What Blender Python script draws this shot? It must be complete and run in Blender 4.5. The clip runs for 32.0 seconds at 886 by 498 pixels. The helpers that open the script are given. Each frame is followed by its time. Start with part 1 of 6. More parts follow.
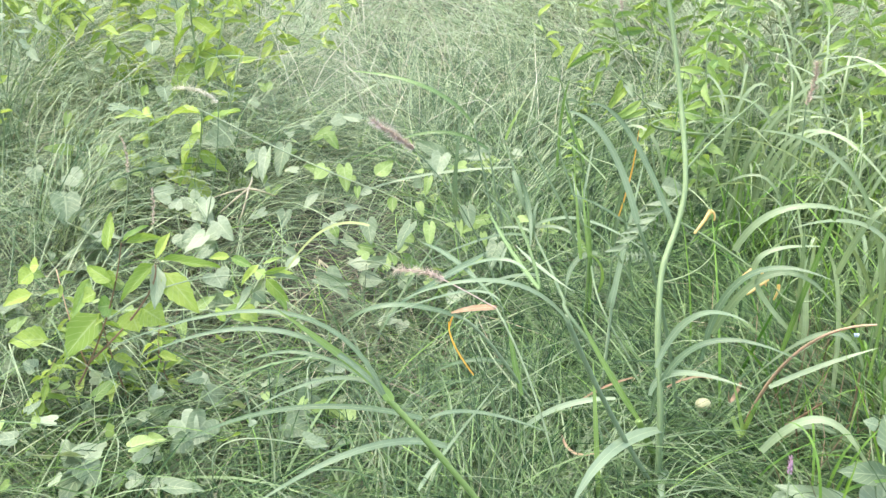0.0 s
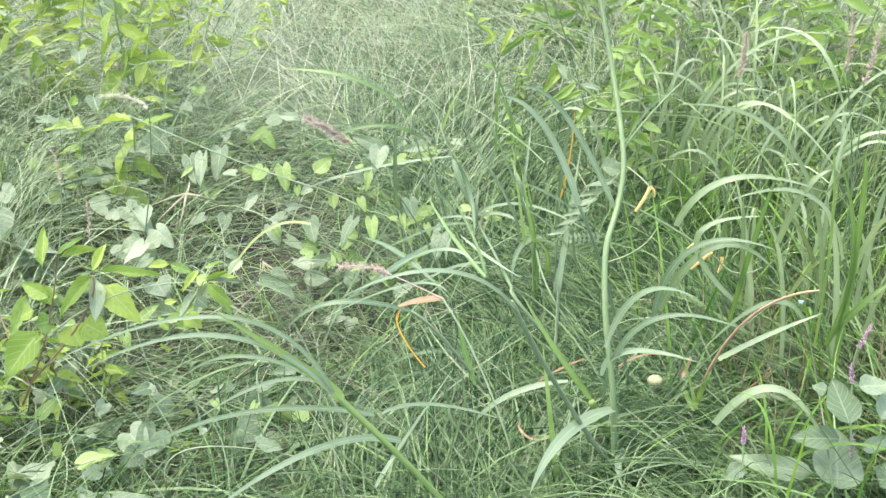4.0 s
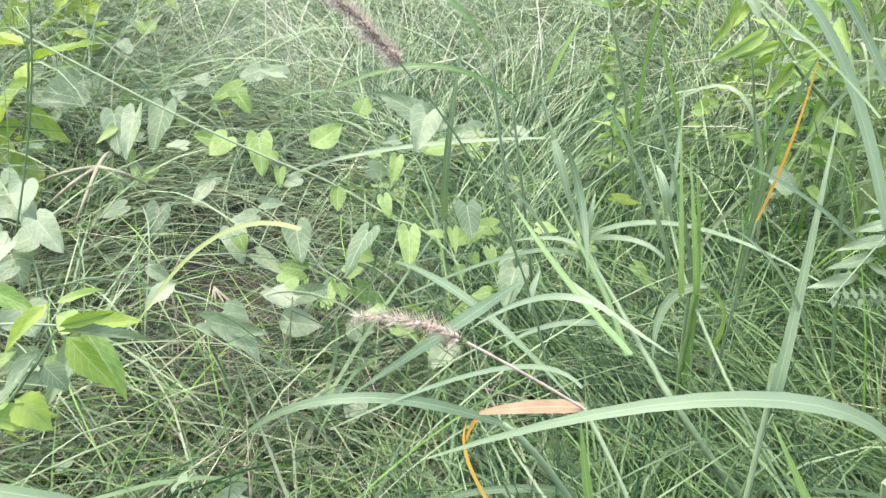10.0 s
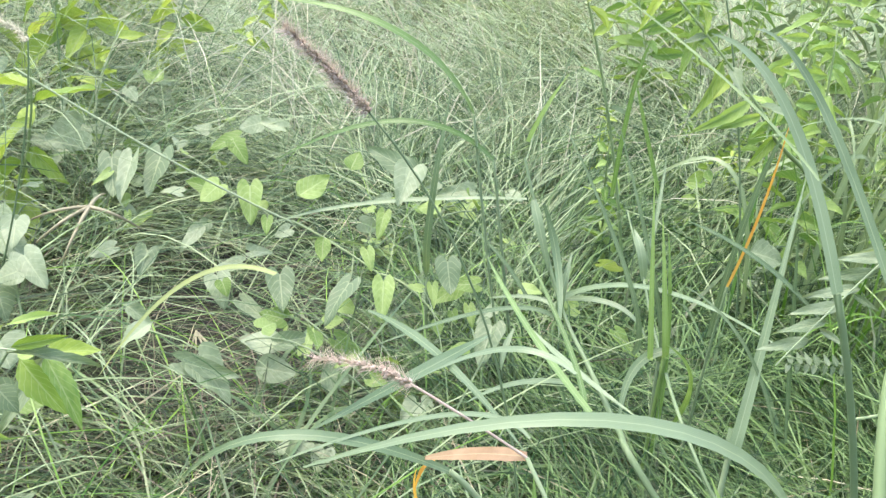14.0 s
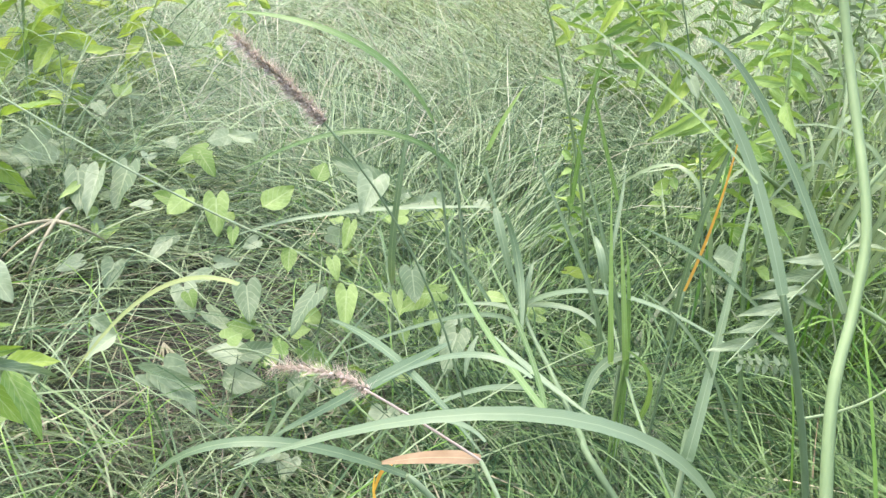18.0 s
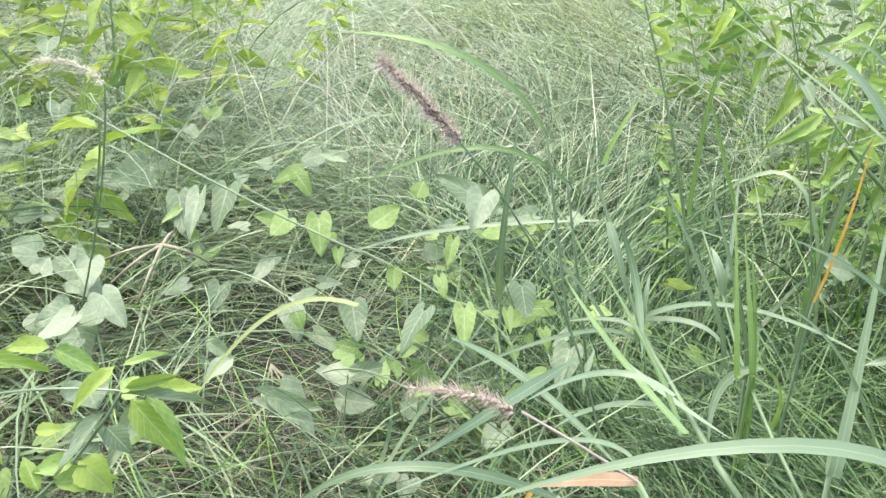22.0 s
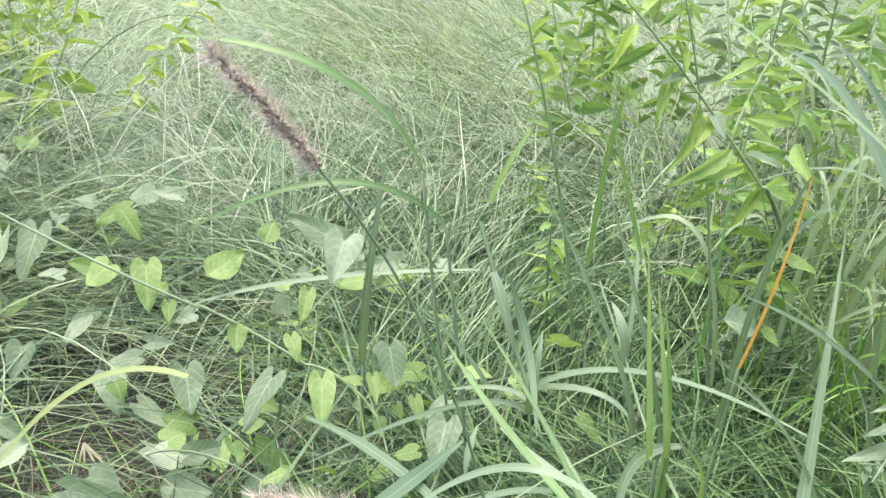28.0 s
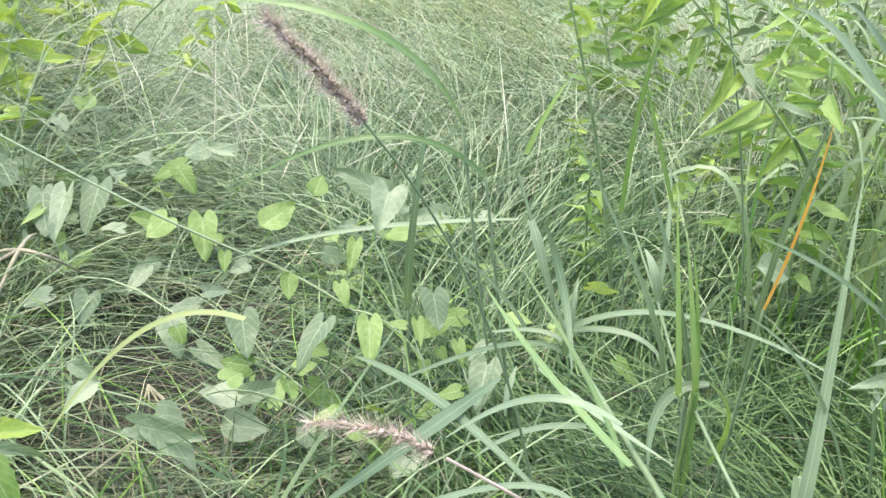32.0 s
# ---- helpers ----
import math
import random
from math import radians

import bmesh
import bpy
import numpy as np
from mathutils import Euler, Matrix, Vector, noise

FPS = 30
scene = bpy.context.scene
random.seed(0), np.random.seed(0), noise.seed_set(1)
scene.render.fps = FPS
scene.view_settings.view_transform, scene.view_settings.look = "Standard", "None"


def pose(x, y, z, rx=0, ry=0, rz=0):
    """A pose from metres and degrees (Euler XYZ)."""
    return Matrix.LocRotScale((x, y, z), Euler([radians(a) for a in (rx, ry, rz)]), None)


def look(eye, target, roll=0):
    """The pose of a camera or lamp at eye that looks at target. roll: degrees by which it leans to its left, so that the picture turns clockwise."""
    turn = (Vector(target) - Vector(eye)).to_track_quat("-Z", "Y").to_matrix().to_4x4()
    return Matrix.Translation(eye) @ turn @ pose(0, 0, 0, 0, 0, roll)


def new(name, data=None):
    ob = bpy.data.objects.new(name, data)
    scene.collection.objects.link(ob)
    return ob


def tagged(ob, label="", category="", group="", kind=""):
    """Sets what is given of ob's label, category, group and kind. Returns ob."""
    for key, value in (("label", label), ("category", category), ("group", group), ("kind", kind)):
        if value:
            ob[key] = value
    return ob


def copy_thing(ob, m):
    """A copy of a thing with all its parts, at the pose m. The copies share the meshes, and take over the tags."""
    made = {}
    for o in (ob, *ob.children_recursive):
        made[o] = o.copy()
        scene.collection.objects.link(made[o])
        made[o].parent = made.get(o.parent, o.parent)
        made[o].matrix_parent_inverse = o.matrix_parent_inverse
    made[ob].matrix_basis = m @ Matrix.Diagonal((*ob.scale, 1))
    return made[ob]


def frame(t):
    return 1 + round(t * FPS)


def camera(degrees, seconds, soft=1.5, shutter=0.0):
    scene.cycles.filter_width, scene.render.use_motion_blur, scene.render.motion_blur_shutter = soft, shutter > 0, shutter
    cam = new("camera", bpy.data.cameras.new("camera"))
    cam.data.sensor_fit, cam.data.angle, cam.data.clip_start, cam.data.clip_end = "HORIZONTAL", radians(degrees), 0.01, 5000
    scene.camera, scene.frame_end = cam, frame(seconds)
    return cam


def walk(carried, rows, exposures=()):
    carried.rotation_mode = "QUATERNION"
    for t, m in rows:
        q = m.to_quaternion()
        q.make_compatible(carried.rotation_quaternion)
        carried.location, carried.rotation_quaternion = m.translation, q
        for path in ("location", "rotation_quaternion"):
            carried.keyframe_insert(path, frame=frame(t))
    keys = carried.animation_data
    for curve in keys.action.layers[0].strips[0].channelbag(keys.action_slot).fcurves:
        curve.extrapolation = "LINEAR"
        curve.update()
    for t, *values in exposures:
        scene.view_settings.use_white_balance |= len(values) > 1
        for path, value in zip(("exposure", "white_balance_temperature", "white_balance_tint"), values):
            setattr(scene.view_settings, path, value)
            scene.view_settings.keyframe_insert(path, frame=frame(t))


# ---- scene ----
cam = camera(44.35, 32.0, soft=1.4)
PATH = [  # seconds, x, y, z, then the Euler turn in degrees
    (0.0, -0.0000, 0.0000, 0.9800, 60.00, 0.00, -0.00),
    (0.5, -0.0056, -0.0010, 0.9789, 59.86, -0.25, 0.12),
    (1.0, -0.0062, -0.0056, 0.9774, 59.66, -0.17, 0.40),
    (1.5, -0.0054, -0.0147, 0.9696, 59.31, 0.07, 0.27),
    (2.0, -0.0027, -0.0265, 0.9689, 59.64, 0.72, 0.52),
    (2.5, -0.0034, -0.0100, 0.9582, 60.14, 0.87, -0.18),
    (3.0, 0.0036, 0.0044, 0.9629, 59.47, 1.11, -1.85),
    (3.5, 0.0073, 0.0073, 0.9725, 59.42, 1.45, -3.25),
    (5.5, 0.0124, 0.0293, 0.9518, 60.63, 2.09, -5.46),
    (6.0, 0.0207, 0.0811, 0.9261, 60.50, 1.65, -6.08),
    (6.5, 0.0340, 0.1526, 0.9085, 60.21, 0.50, -6.00),
    (7.0, 0.0557, 0.2413, 0.9018, 59.82, -1.30, -3.77),
    (7.5, 0.0306, 0.3397, 0.8391, 59.30, -0.92, -2.32),
    (8.0, -0.0106, 0.4417, 0.7711, 59.13, -1.10, -2.66),
    (8.5, -0.0407, 0.5197, 0.7096, 59.36, -1.57, -2.97),
    (9.0, -0.0483, 0.5734, 0.6799, 59.91, -2.12, -3.62),
    (9.5, -0.0475, 0.6040, 0.6395, 60.82, -2.50, -3.78),
    (10.0, -0.0575, 0.6327, 0.6168, 61.26, -2.95, -3.06),
    (10.5, -0.0536, 0.6333, 0.6169, 61.86, -2.93, -1.92),
    (11.0, -0.0564, 0.6338, 0.6138, 62.53, -3.22, -1.17),
    (11.5, -0.0541, 0.6321, 0.6035, 62.88, -3.75, -0.68),
    (12.0, -0.0489, 0.6343, 0.5978, 63.21, -4.29, -0.30),
    (12.5, -0.0391, 0.6281, 0.6059, 63.46, -4.77, -0.30),
    (13.0, -0.0292, 0.6251, 0.5995, 63.79, -4.89, -0.60),
    (13.5, -0.0236, 0.6210, 0.6090, 64.15, -5.08, -0.89),
    (14.0, -0.0220, 0.6161, 0.6115, 64.77, -5.07, -1.00),
    (14.5, -0.0175, 0.6099, 0.6120, 65.04, -5.23, -1.16),
    (16.5, -0.0104, 0.6038, 0.6111, 65.55, -5.20, -1.90),
    (17.0, -0.0076, 0.6059, 0.6126, 65.52, -5.18, -2.12),
    (17.5, -0.0040, 0.6037, 0.6128, 65.50, -5.06, -2.21),
    (18.0, -0.0067, 0.6056, 0.6146, 65.48, -4.83, -2.26),
    (18.5, -0.0105, 0.6073, 0.6137, 65.64, -4.64, -2.39),
    (19.0, -0.0161, 0.6060, 0.6100, 65.55, -4.27, -2.34),
    (19.5, -0.0356, 0.6100, 0.6107, 65.28, -3.91, -1.86),
    (20.0, -0.0412, 0.6213, 0.6088, 65.35, -3.19, -1.30),
    (20.5, -0.0466, 0.6239, 0.6074, 65.62, -2.65, -1.06),
    (21.0, -0.0520, 0.6178, 0.6091, 65.71, -2.39, -0.76),
    (21.5, -0.0561, 0.6164, 0.6087, 65.83, -2.39, -0.47),
    (22.0, -0.0593, 0.6168, 0.6115, 65.98, -2.37, -0.19),
    (22.5, -0.0595, 0.6219, 0.6070, 66.07, -2.39, -0.04),
    (23.0, -0.0497, 0.6217, 0.6049, 66.14, -2.31, 0.05),
    (23.5, -0.0477, 0.6240, 0.6063, 66.08, -2.25, -0.01),
    (24.0, -0.0489, 0.6235, 0.6036, 66.05, -2.25, -0.06),
    (24.5, -0.0474, 0.6233, 0.5994, 65.98, -2.37, -0.13),
    (26.5, -0.0617, 0.7355, 0.5647, 67.35, -4.01, -2.47),
    (27.0, -0.0603, 0.7723, 0.5557, 68.63, -4.37, -3.92),
    (27.5, -0.0560, 0.7866, 0.5510, 68.85, -5.00, -6.13),
    (28.0, -0.0561, 0.7717, 0.5513, 68.81, -5.46, -7.25),
    (28.5, -0.0499, 0.7609, 0.5543, 68.37, -5.84, -7.66),
    (29.0, -0.0512, 0.7466, 0.5587, 67.70, -5.76, -7.45),
    (29.5, -0.0528, 0.7415, 0.5623, 67.37, -5.49, -6.75),
    (30.0, -0.0541, 0.7402, 0.5614, 67.29, -5.27, -6.39),
    (30.5, -0.0570, 0.7351, 0.5632, 66.88, -4.84, -5.92),
    (31.0, -0.0562, 0.7332, 0.5584, 66.54, -4.63, -5.57),
    (31.5, -0.0570, 0.7305, 0.5620, 66.30, -4.30, -5.32),
    (32.0, -0.0579, 0.7278, 0.5637, 66.32, -4.14, -5.16),
]
walk(cam, [(t, pose(*p)) for t, *p in PATH],
     exposures=[(0.0, 2.31, 6520, 17), (9.0, 2.28, 6520, 17), (13.0, 2.19, 6520, 17), (24.0, 2.15, 6520, 17), (27.0, 2.09, 6520, 17), (32.0, 2.12, 6520, 17)])

# ---- world, sun and exposure ----
world = bpy.data.worlds.new("world")
scene.world = world
world.use_nodes = True
wn, wl = world.node_tree.nodes, world.node_tree.links
sky = wn.new("ShaderNodeTexSky")
sky.sky_type, sky.sun_disc = "NISHITA", False
sky.sun_elevation, sky.sun_rotation = radians(74), radians(-80)
sky.air_density, sky.dust_density = 1.4, 4.0
wn["Background"].inputs["Strength"].default_value = 0.155
wl.new(sky.outputs["Color"], wn["Background"].inputs["Color"])
sun_data = bpy.data.lights.new("sun", "SUN")
sun_data.energy, sun_data.angle, sun_data.color = 0.75, radians(45), (1.0, 0.95, 0.85)
sun = new("sun", sun_data)
sun.matrix_world = look((-1.6, 0.3, 5.8), (0, 0, 0))


# ---- materials ----
def calc(n, l, kind, *values):
    """One Math node; a value is a number or a socket."""
    m = n.new("ShaderNodeMath")
    m.operation = kind
    for i, v in enumerate(values):
        if isinstance(v, (int, float)):
            m.inputs[i].default_value = v
        else:
            l.new(v, m.inputs[i])
    return m.outputs[0]


def veins(n, l, tone, vein, strength):
    """Paler midrib and ribs, laid along the leaf (1) or lengthwise in a grass blade (-1)."""
    uv = n.new("ShaderNodeUVMap")
    uv.uv_map = "UVMap"
    sep = n.new("ShaderNodeSeparateXYZ")
    l.new(uv.outputs[0], sep.inputs[0])
    v = calc(n, l, "ABSOLUTE", calc(n, l, "MULTIPLY_ADD", sep.outputs[1], 2.0, -1.0))
    rib = calc(n, l, "LESS_THAN", v, 0.06 if vein > 0 else 0.09)
    if vein > 0:
        run = calc(n, l, "FRACT", calc(n, l, "SUBTRACT", calc(n, l, "MULTIPLY", sep.outputs[0], 7.0), calc(n, l, "MULTIPLY", v, 2.0)))
        side = calc(n, l, "MULTIPLY", calc(n, l, "LESS_THAN", run, 0.13), 0.7)
    else:
        run = calc(n, l, "FRACT", calc(n, l, "MULTIPLY", v, 5.0))
        side = calc(n, l, "MULTIPLY", calc(n, l, "LESS_THAN", run, 0.35), 0.35)
    mix = n.new("ShaderNodeMixRGB")
    mix.blend_type = "MIX"
    l.new(calc(n, l, "MULTIPLY", calc(n, l, "MAXIMUM", rib, side), strength), mix.inputs[0])
    l.new(tone, mix.inputs[1])
    mix.inputs[2].default_value = (0.50, 0.58, 0.36, 1)
    return mix.outputs[0]


def leaf_material(name, dark, light, rough=0.5, through_light=0.35, island=False, vein=0.0, scale=60.0, gloss=0.38, dry=0.0, wear=(0.36, 0.30, 0.12)):
    """Plant skin: a lit side, light that comes through, and two scales of tone."""
    dark, light = (tuple(0.86 * c + 0.14 * (0.21 * v[0] + 0.72 * v[1] + 0.07 * v[2]) for c in v) for v in (dark, light))
    m = bpy.data.materials.new(name)
    m.use_nodes = True
    n, l = m.node_tree.nodes, m.node_tree.links
    n.clear()
    out = n.new("ShaderNodeOutputMaterial")
    skin = n.new("ShaderNodeBsdfPrincipled")
    glow = n.new("ShaderNodeBsdfTranslucent")
    mix = n.new("ShaderNodeMixShader")
    mix.inputs[0].default_value = through_light
    skin.inputs["Roughness"].default_value = rough
    skin.inputs["Specular IOR Level"].default_value = gloss
    coord = n.new("ShaderNodeNewGeometry")
    if island:
        rnd = coord.outputs["Random Per Island"]
    else:
        rnd = n.new("ShaderNodeObjectInfo").outputs["Random"]
    ns = n.new("ShaderNodeTexNoise")
    ns.inputs["Scale"].default_value = scale
    ns.inputs["Detail"].default_value = 4
    tex = n.new("ShaderNodeTexCoord")
    l.new(tex.outputs["Object"], ns.inputs["Vector"])
    add = n.new("ShaderNodeMath")
    add.operation = "MULTIPLY_ADD"
    l.new(ns.outputs["Fac"], add.inputs[0])
    add.inputs[1].default_value = 0.9
    sub = n.new("ShaderNodeMath")
    sub.operation = "MULTIPLY_ADD"
    l.new(rnd, sub.inputs[0])
    sub.inputs[1].default_value, sub.inputs[2].default_value = 0.9, -0.45
    l.new(sub.outputs[0], add.inputs[2])
    ramp = n.new("ShaderNodeValToRGB")
    ramp.color_ramp.elements[0].position, ramp.color_ramp.elements[0].color = 0.15, (*dark, 1)
    ramp.color_ramp.elements[1].position, ramp.color_ramp.elements[1].color = 0.80, (*light, 1)
    if dry:
        e = ramp.color_ramp.elements.new(min(0.99, 1.0 - dry))
        e.color = (*wear, 1)
    l.new(add.outputs[0], ramp.inputs["Fac"])
    tone = ramp.outputs["Color"]
    if vein:
        tone = veins(n, l, tone, vein, 0.22 if vein > 0 else 0.2)
    l.new(tone, skin.inputs["Base Color"])
    warm = n.new("ShaderNodeMixRGB")
    warm.blend_type = "MULTIPLY"
    warm.inputs[0].default_value = 1.0
    warm.inputs[2].default_value = (1.15, 1.1, 0.6, 1)
    l.new(tone, warm.inputs[1])
    l.new(warm.outputs[0], glow.inputs["Color"])
    bump = n.new("ShaderNodeBump")
    bump.inputs["Strength"].default_value = 0.25
    bump.inputs["Distance"].default_value = 0.002
    l.new(ns.outputs["Fac"], bump.inputs["Height"])
    l.new(bump.outputs[0], skin.inputs["Normal"])
    l.new(skin.outputs[0], mix.inputs[1])
    l.new(glow.outputs[0], mix.inputs[2])
    l.new(mix.outputs[0], out.inputs["Surface"])
    return m


def soil_material():
    m = bpy.data.materials.new("soil")
    m.use_nodes = True
    n, l = m.node_tree.nodes, m.node_tree.links
    p = n["Principled BSDF"]
    p.inputs["Roughness"].default_value = 0.95
    tex = n.new("ShaderNodeTexCoord")
    a = n.new("ShaderNodeTexNoise")
    a.inputs["Scale"].default_value, a.inputs["Detail"].default_value = 14, 8
    l.new(tex.outputs["Object"], a.inputs["Vector"])
    ramp = n.new("ShaderNodeValToRGB")
    ramp.color_ramp.elements[0].position, ramp.color_ramp.elements[0].color = 0.3, (0.012, 0.010, 0.007, 1)
    ramp.color_ramp.elements[1].position, ramp.color_ramp.elements[1].color = 0.75, (0.048, 0.050, 0.026, 1)
    l.new(a.outputs["Fac"], ramp.inputs["Fac"])
    l.new(ramp.outputs["Color"], p.inputs["Base Color"])
    bump = n.new("ShaderNodeBump")
    bump.inputs["Strength"].default_value, bump.inputs["Distance"].default_value = 0.8, 0.02
    b = n.new("ShaderNodeTexNoise")
    b.inputs["Scale"].default_value, b.inputs["Detail"].default_value = 90, 6
    l.new(tex.outputs["Object"], b.inputs["Vector"])
    l.new(b.outputs["Fac"], bump.inputs["Height"])
    l.new(bump.outputs[0], p.inputs["Normal"])
    return m


SOIL = soil_material()
# Fine and combed mats: near-black dark ends paint the shade between blades.
MAT_FINE = leaf_material("fine_grass", (0.011, 0.035, 0.004), (0.165, 0.235, 0.088), 0.42, 0.18, True, scale=25, gloss=0.3)
MAT_COMBED = leaf_material("combed_grass", (0.007, 0.042, 0.003), (0.107, 0.20, 0.050), 0.45, 0.26, True, scale=25, gloss=0.22)
# Middle and foreground grass: the greyish light end paints in the sky's sheen.
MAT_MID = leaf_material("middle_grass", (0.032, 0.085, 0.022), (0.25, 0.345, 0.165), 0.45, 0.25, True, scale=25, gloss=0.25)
MAT_FORE = leaf_material("foreground_grass", (0.025, 0.075, 0.017), (0.168, 0.246, 0.108), 0.42, 0.25, True, scale=25, gloss=0.3)
# Far grass: its own pale tone, paled further to stand in for haze.
MAT_PALE_HAZED = leaf_material("pale_hazed_grass", (0.11, 0.19, 0.08), (0.36, 0.47, 0.27), 0.5, 0.32, True, scale=25, gloss=0.25)
# Light end lifted and greyed for the haze over the thicket.
MAT_DEEP = leaf_material("deep_grass", (0.018, 0.055, 0.008), (0.15, 0.265, 0.06), 0.45, 0.2, True, scale=25)
MAT_SHOOT = leaf_material("shoot", (0.045, 0.15, 0.004), (0.16, 0.33, 0.02), 0.4, 0.35, True, scale=25)
MAT_STRAW = leaf_material("straw", (0.16, 0.15, 0.075), (0.42, 0.40, 0.24), 0.6, 0.25, True, scale=25)
# Far straw, greyed so that its colour carries the haze.
MAT_HAY_HAZED = leaf_material("hazed_far_hay", (0.22, 0.23, 0.14), (0.46, 0.47, 0.33), 0.5, 0.25, True, scale=25)
MAT_LITTER = leaf_material("litter", (0.06, 0.05, 0.03), (0.24, 0.205, 0.135), 0.7, 0.15, True, scale=25)
MAT_RUST = leaf_material("rusty_stalks", (0.13, 0.085, 0.04), (0.29, 0.215, 0.12), 0.6, 0.15, True, scale=25)
MAT_COARSE = leaf_material("coarse_grass", (0.03, 0.08, 0.016), (0.185, 0.29, 0.10), 0.38, 0.3, True, scale=25)
# Blade colour lifted and desaturated to include a sheen of reflected sky.
MAT_BLADE = leaf_material("sheened_grass_blade", (0.085, 0.155, 0.066), (0.180, 0.267, 0.140), 0.4, 0.3, scale=18, vein=-1, gloss=0.3)
MAT_BRIGHT = leaf_material("young_blade", (0.095, 0.205, 0.025), (0.19, 0.325, 0.06), 0.45, 0.4, scale=18, vein=-1)
# Thicket blades: green thinned to a pale tone that imitates haze.
MAT_THICKET_HAZED = leaf_material("hazed_thicket_blade", (0.13, 0.205, 0.08), (0.25, 0.345, 0.165), 0.42, 0.35, scale=18, vein=-1)
MAT_BROAD = leaf_material("broad_leaf", (0.10, 0.165, 0.075), (0.19, 0.265, 0.14), 0.44, 0.3, scale=7, vein=1, gloss=0.3)
MAT_OLIVE = leaf_material("olive_blade", (0.125, 0.185, 0.035), (0.225, 0.29, 0.075), 0.45, 0.35, scale=18, vein=-1)
MAT_GREEN = leaf_material("green_blade", (0.06, 0.14, 0.025), (0.125, 0.235, 0.055), 0.42, 0.3, scale=18, vein=-1, gloss=0.3)
# Strands coloured brighter, as the lit layer above the darkened mat.
MAT_STRAND = leaf_material("lit_grass_strand", (0.035, 0.095, 0.022), (0.24, 0.335, 0.155), 0.42, 0.3, True, scale=25)
# Whitish tint in the leaf colour stands in for sky gloss.
MAT_VINE = leaf_material("vine_leaf", (0.105, 0.17, 0.075), (0.225, 0.30, 0.165), 0.46, 0.3, scale=7, vein=1, gloss=0.3)
MAT_LIME = leaf_material("lime_leaf", (0.145, 0.26, 0.018), (0.30, 0.42, 0.05), 0.5, 0.44, scale=7, vein=1, gloss=0.22)
MAT_HEART = leaf_material("young_vine_leaf", (0.115, 0.215, 0.03), (0.235, 0.355, 0.085), 0.5, 0.4, scale=7, vein=1, gloss=0.25)
MAT_WEED = leaf_material("weed_leaf", (0.11, 0.23, 0.03), (0.25, 0.39, 0.075), 0.5, 0.42, scale=7, vein=1, gloss=0.25)
MAT_STEM = leaf_material("pale_stem", (0.14, 0.22, 0.08), (0.26, 0.345, 0.15), 0.55, 0.1, scale=30, gloss=0.25)
MAT_CULM = leaf_material("culm", (0.12, 0.195, 0.08), (0.225, 0.31, 0.15), 0.5, 0.15, scale=30)
MAT_RED = leaf_material("red_stem", (0.20, 0.12, 0.055), (0.38, 0.25, 0.13), 0.6, 0.1, scale=90)
MAT_DRY = leaf_material("dry_leaf", (0.24, 0.145, 0.07), (0.43, 0.30, 0.175), 0.6, 0.25, scale=70, vein=-1, gloss=0.15)
MAT_ORANGE = leaf_material("orange_blade", (0.55, 0.24, 0.01), (0.70, 0.40, 0.03), 0.5, 0.4, scale=30)
MAT_PURPLE = leaf_material("purple_bristle", (0.33, 0.25, 0.18), (0.54, 0.43, 0.33), 0.6, 0.2, True, scale=60)
MAT_FUZZ = leaf_material("fuzz", (0.36, 0.29, 0.26), (0.58, 0.50, 0.45), 0.6, 0.2, True, scale=60)
MAT_WHITE = leaf_material("whitish_seed", (0.40, 0.40, 0.28), (0.62, 0.60, 0.46), 0.6, 0.25, True, scale=60)
MAT_TWIG = leaf_material("weed_stalk", (0.16, 0.25, 0.08), (0.28, 0.38, 0.15), 0.5, 0.15, scale=30)
MAT_PINK = leaf_material("dry_bristle", (0.36, 0.28, 0.22), (0.60, 0.50, 0.42), 0.6, 0.3, True, scale=60)
MAT_YELLOW = leaf_material("yellow_pod", (0.62, 0.42, 0.10), (0.80, 0.60, 0.20), 0.45, 0.3, scale=50)
MAT_FLOWER = leaf_material("pink_flower", (0.42, 0.22, 0.34), (0.60, 0.40, 0.52), 0.5, 0.3, True, scale=80)

MAT_BLUE = leaf_material("blue_petal", (0.28, 0.36, 0.56), (0.42, 0.50, 0.68), 0.5, 0.3, scale=80)
MAT_CAP = leaf_material("mushroom_skin", (0.30, 0.31, 0.14), (0.46, 0.46, 0.24), 0.6, 0.05, scale=90)

GROUND = -0.03


def bumps(x, y):
    return GROUND + 0.018 * np.sin(2.1 * x + 0.6) * np.cos(1.7 * y) + 0.010 * np.sin(5.3 * x + 1.9 * y)


def mesh_of(name, verts, faces, uv=None):
    """A mesh from an array of places and one of four-cornered faces."""
    verts, faces = np.asarray(verts, np.float32), np.asarray(faces, np.int32)
    me = bpy.data.meshes.new(name)
    k = faces.shape[1]
    me.vertices.add(len(verts))
    me.vertices.foreach_set("co", verts.ravel())
    me.loops.add(faces.size)
    me.loops.foreach_set("vertex_index", faces.ravel())
    me.polygons.add(len(faces))
    me.polygons.foreach_set("loop_start", np.arange(0, faces.size, k, dtype=np.int32))
    me.polygons.foreach_set("loop_total", np.full(len(faces), k, np.int32))
    me.update(calc_edges=True)
    if uv is not None:
        layer = me.uv_layers.new(name="UVMap")
        layer.data.foreach_set("uv", np.asarray(uv, np.float32)[faces.ravel()].ravel())
    me.polygons.foreach_set("use_smooth", np.ones(len(faces), bool))
    return me


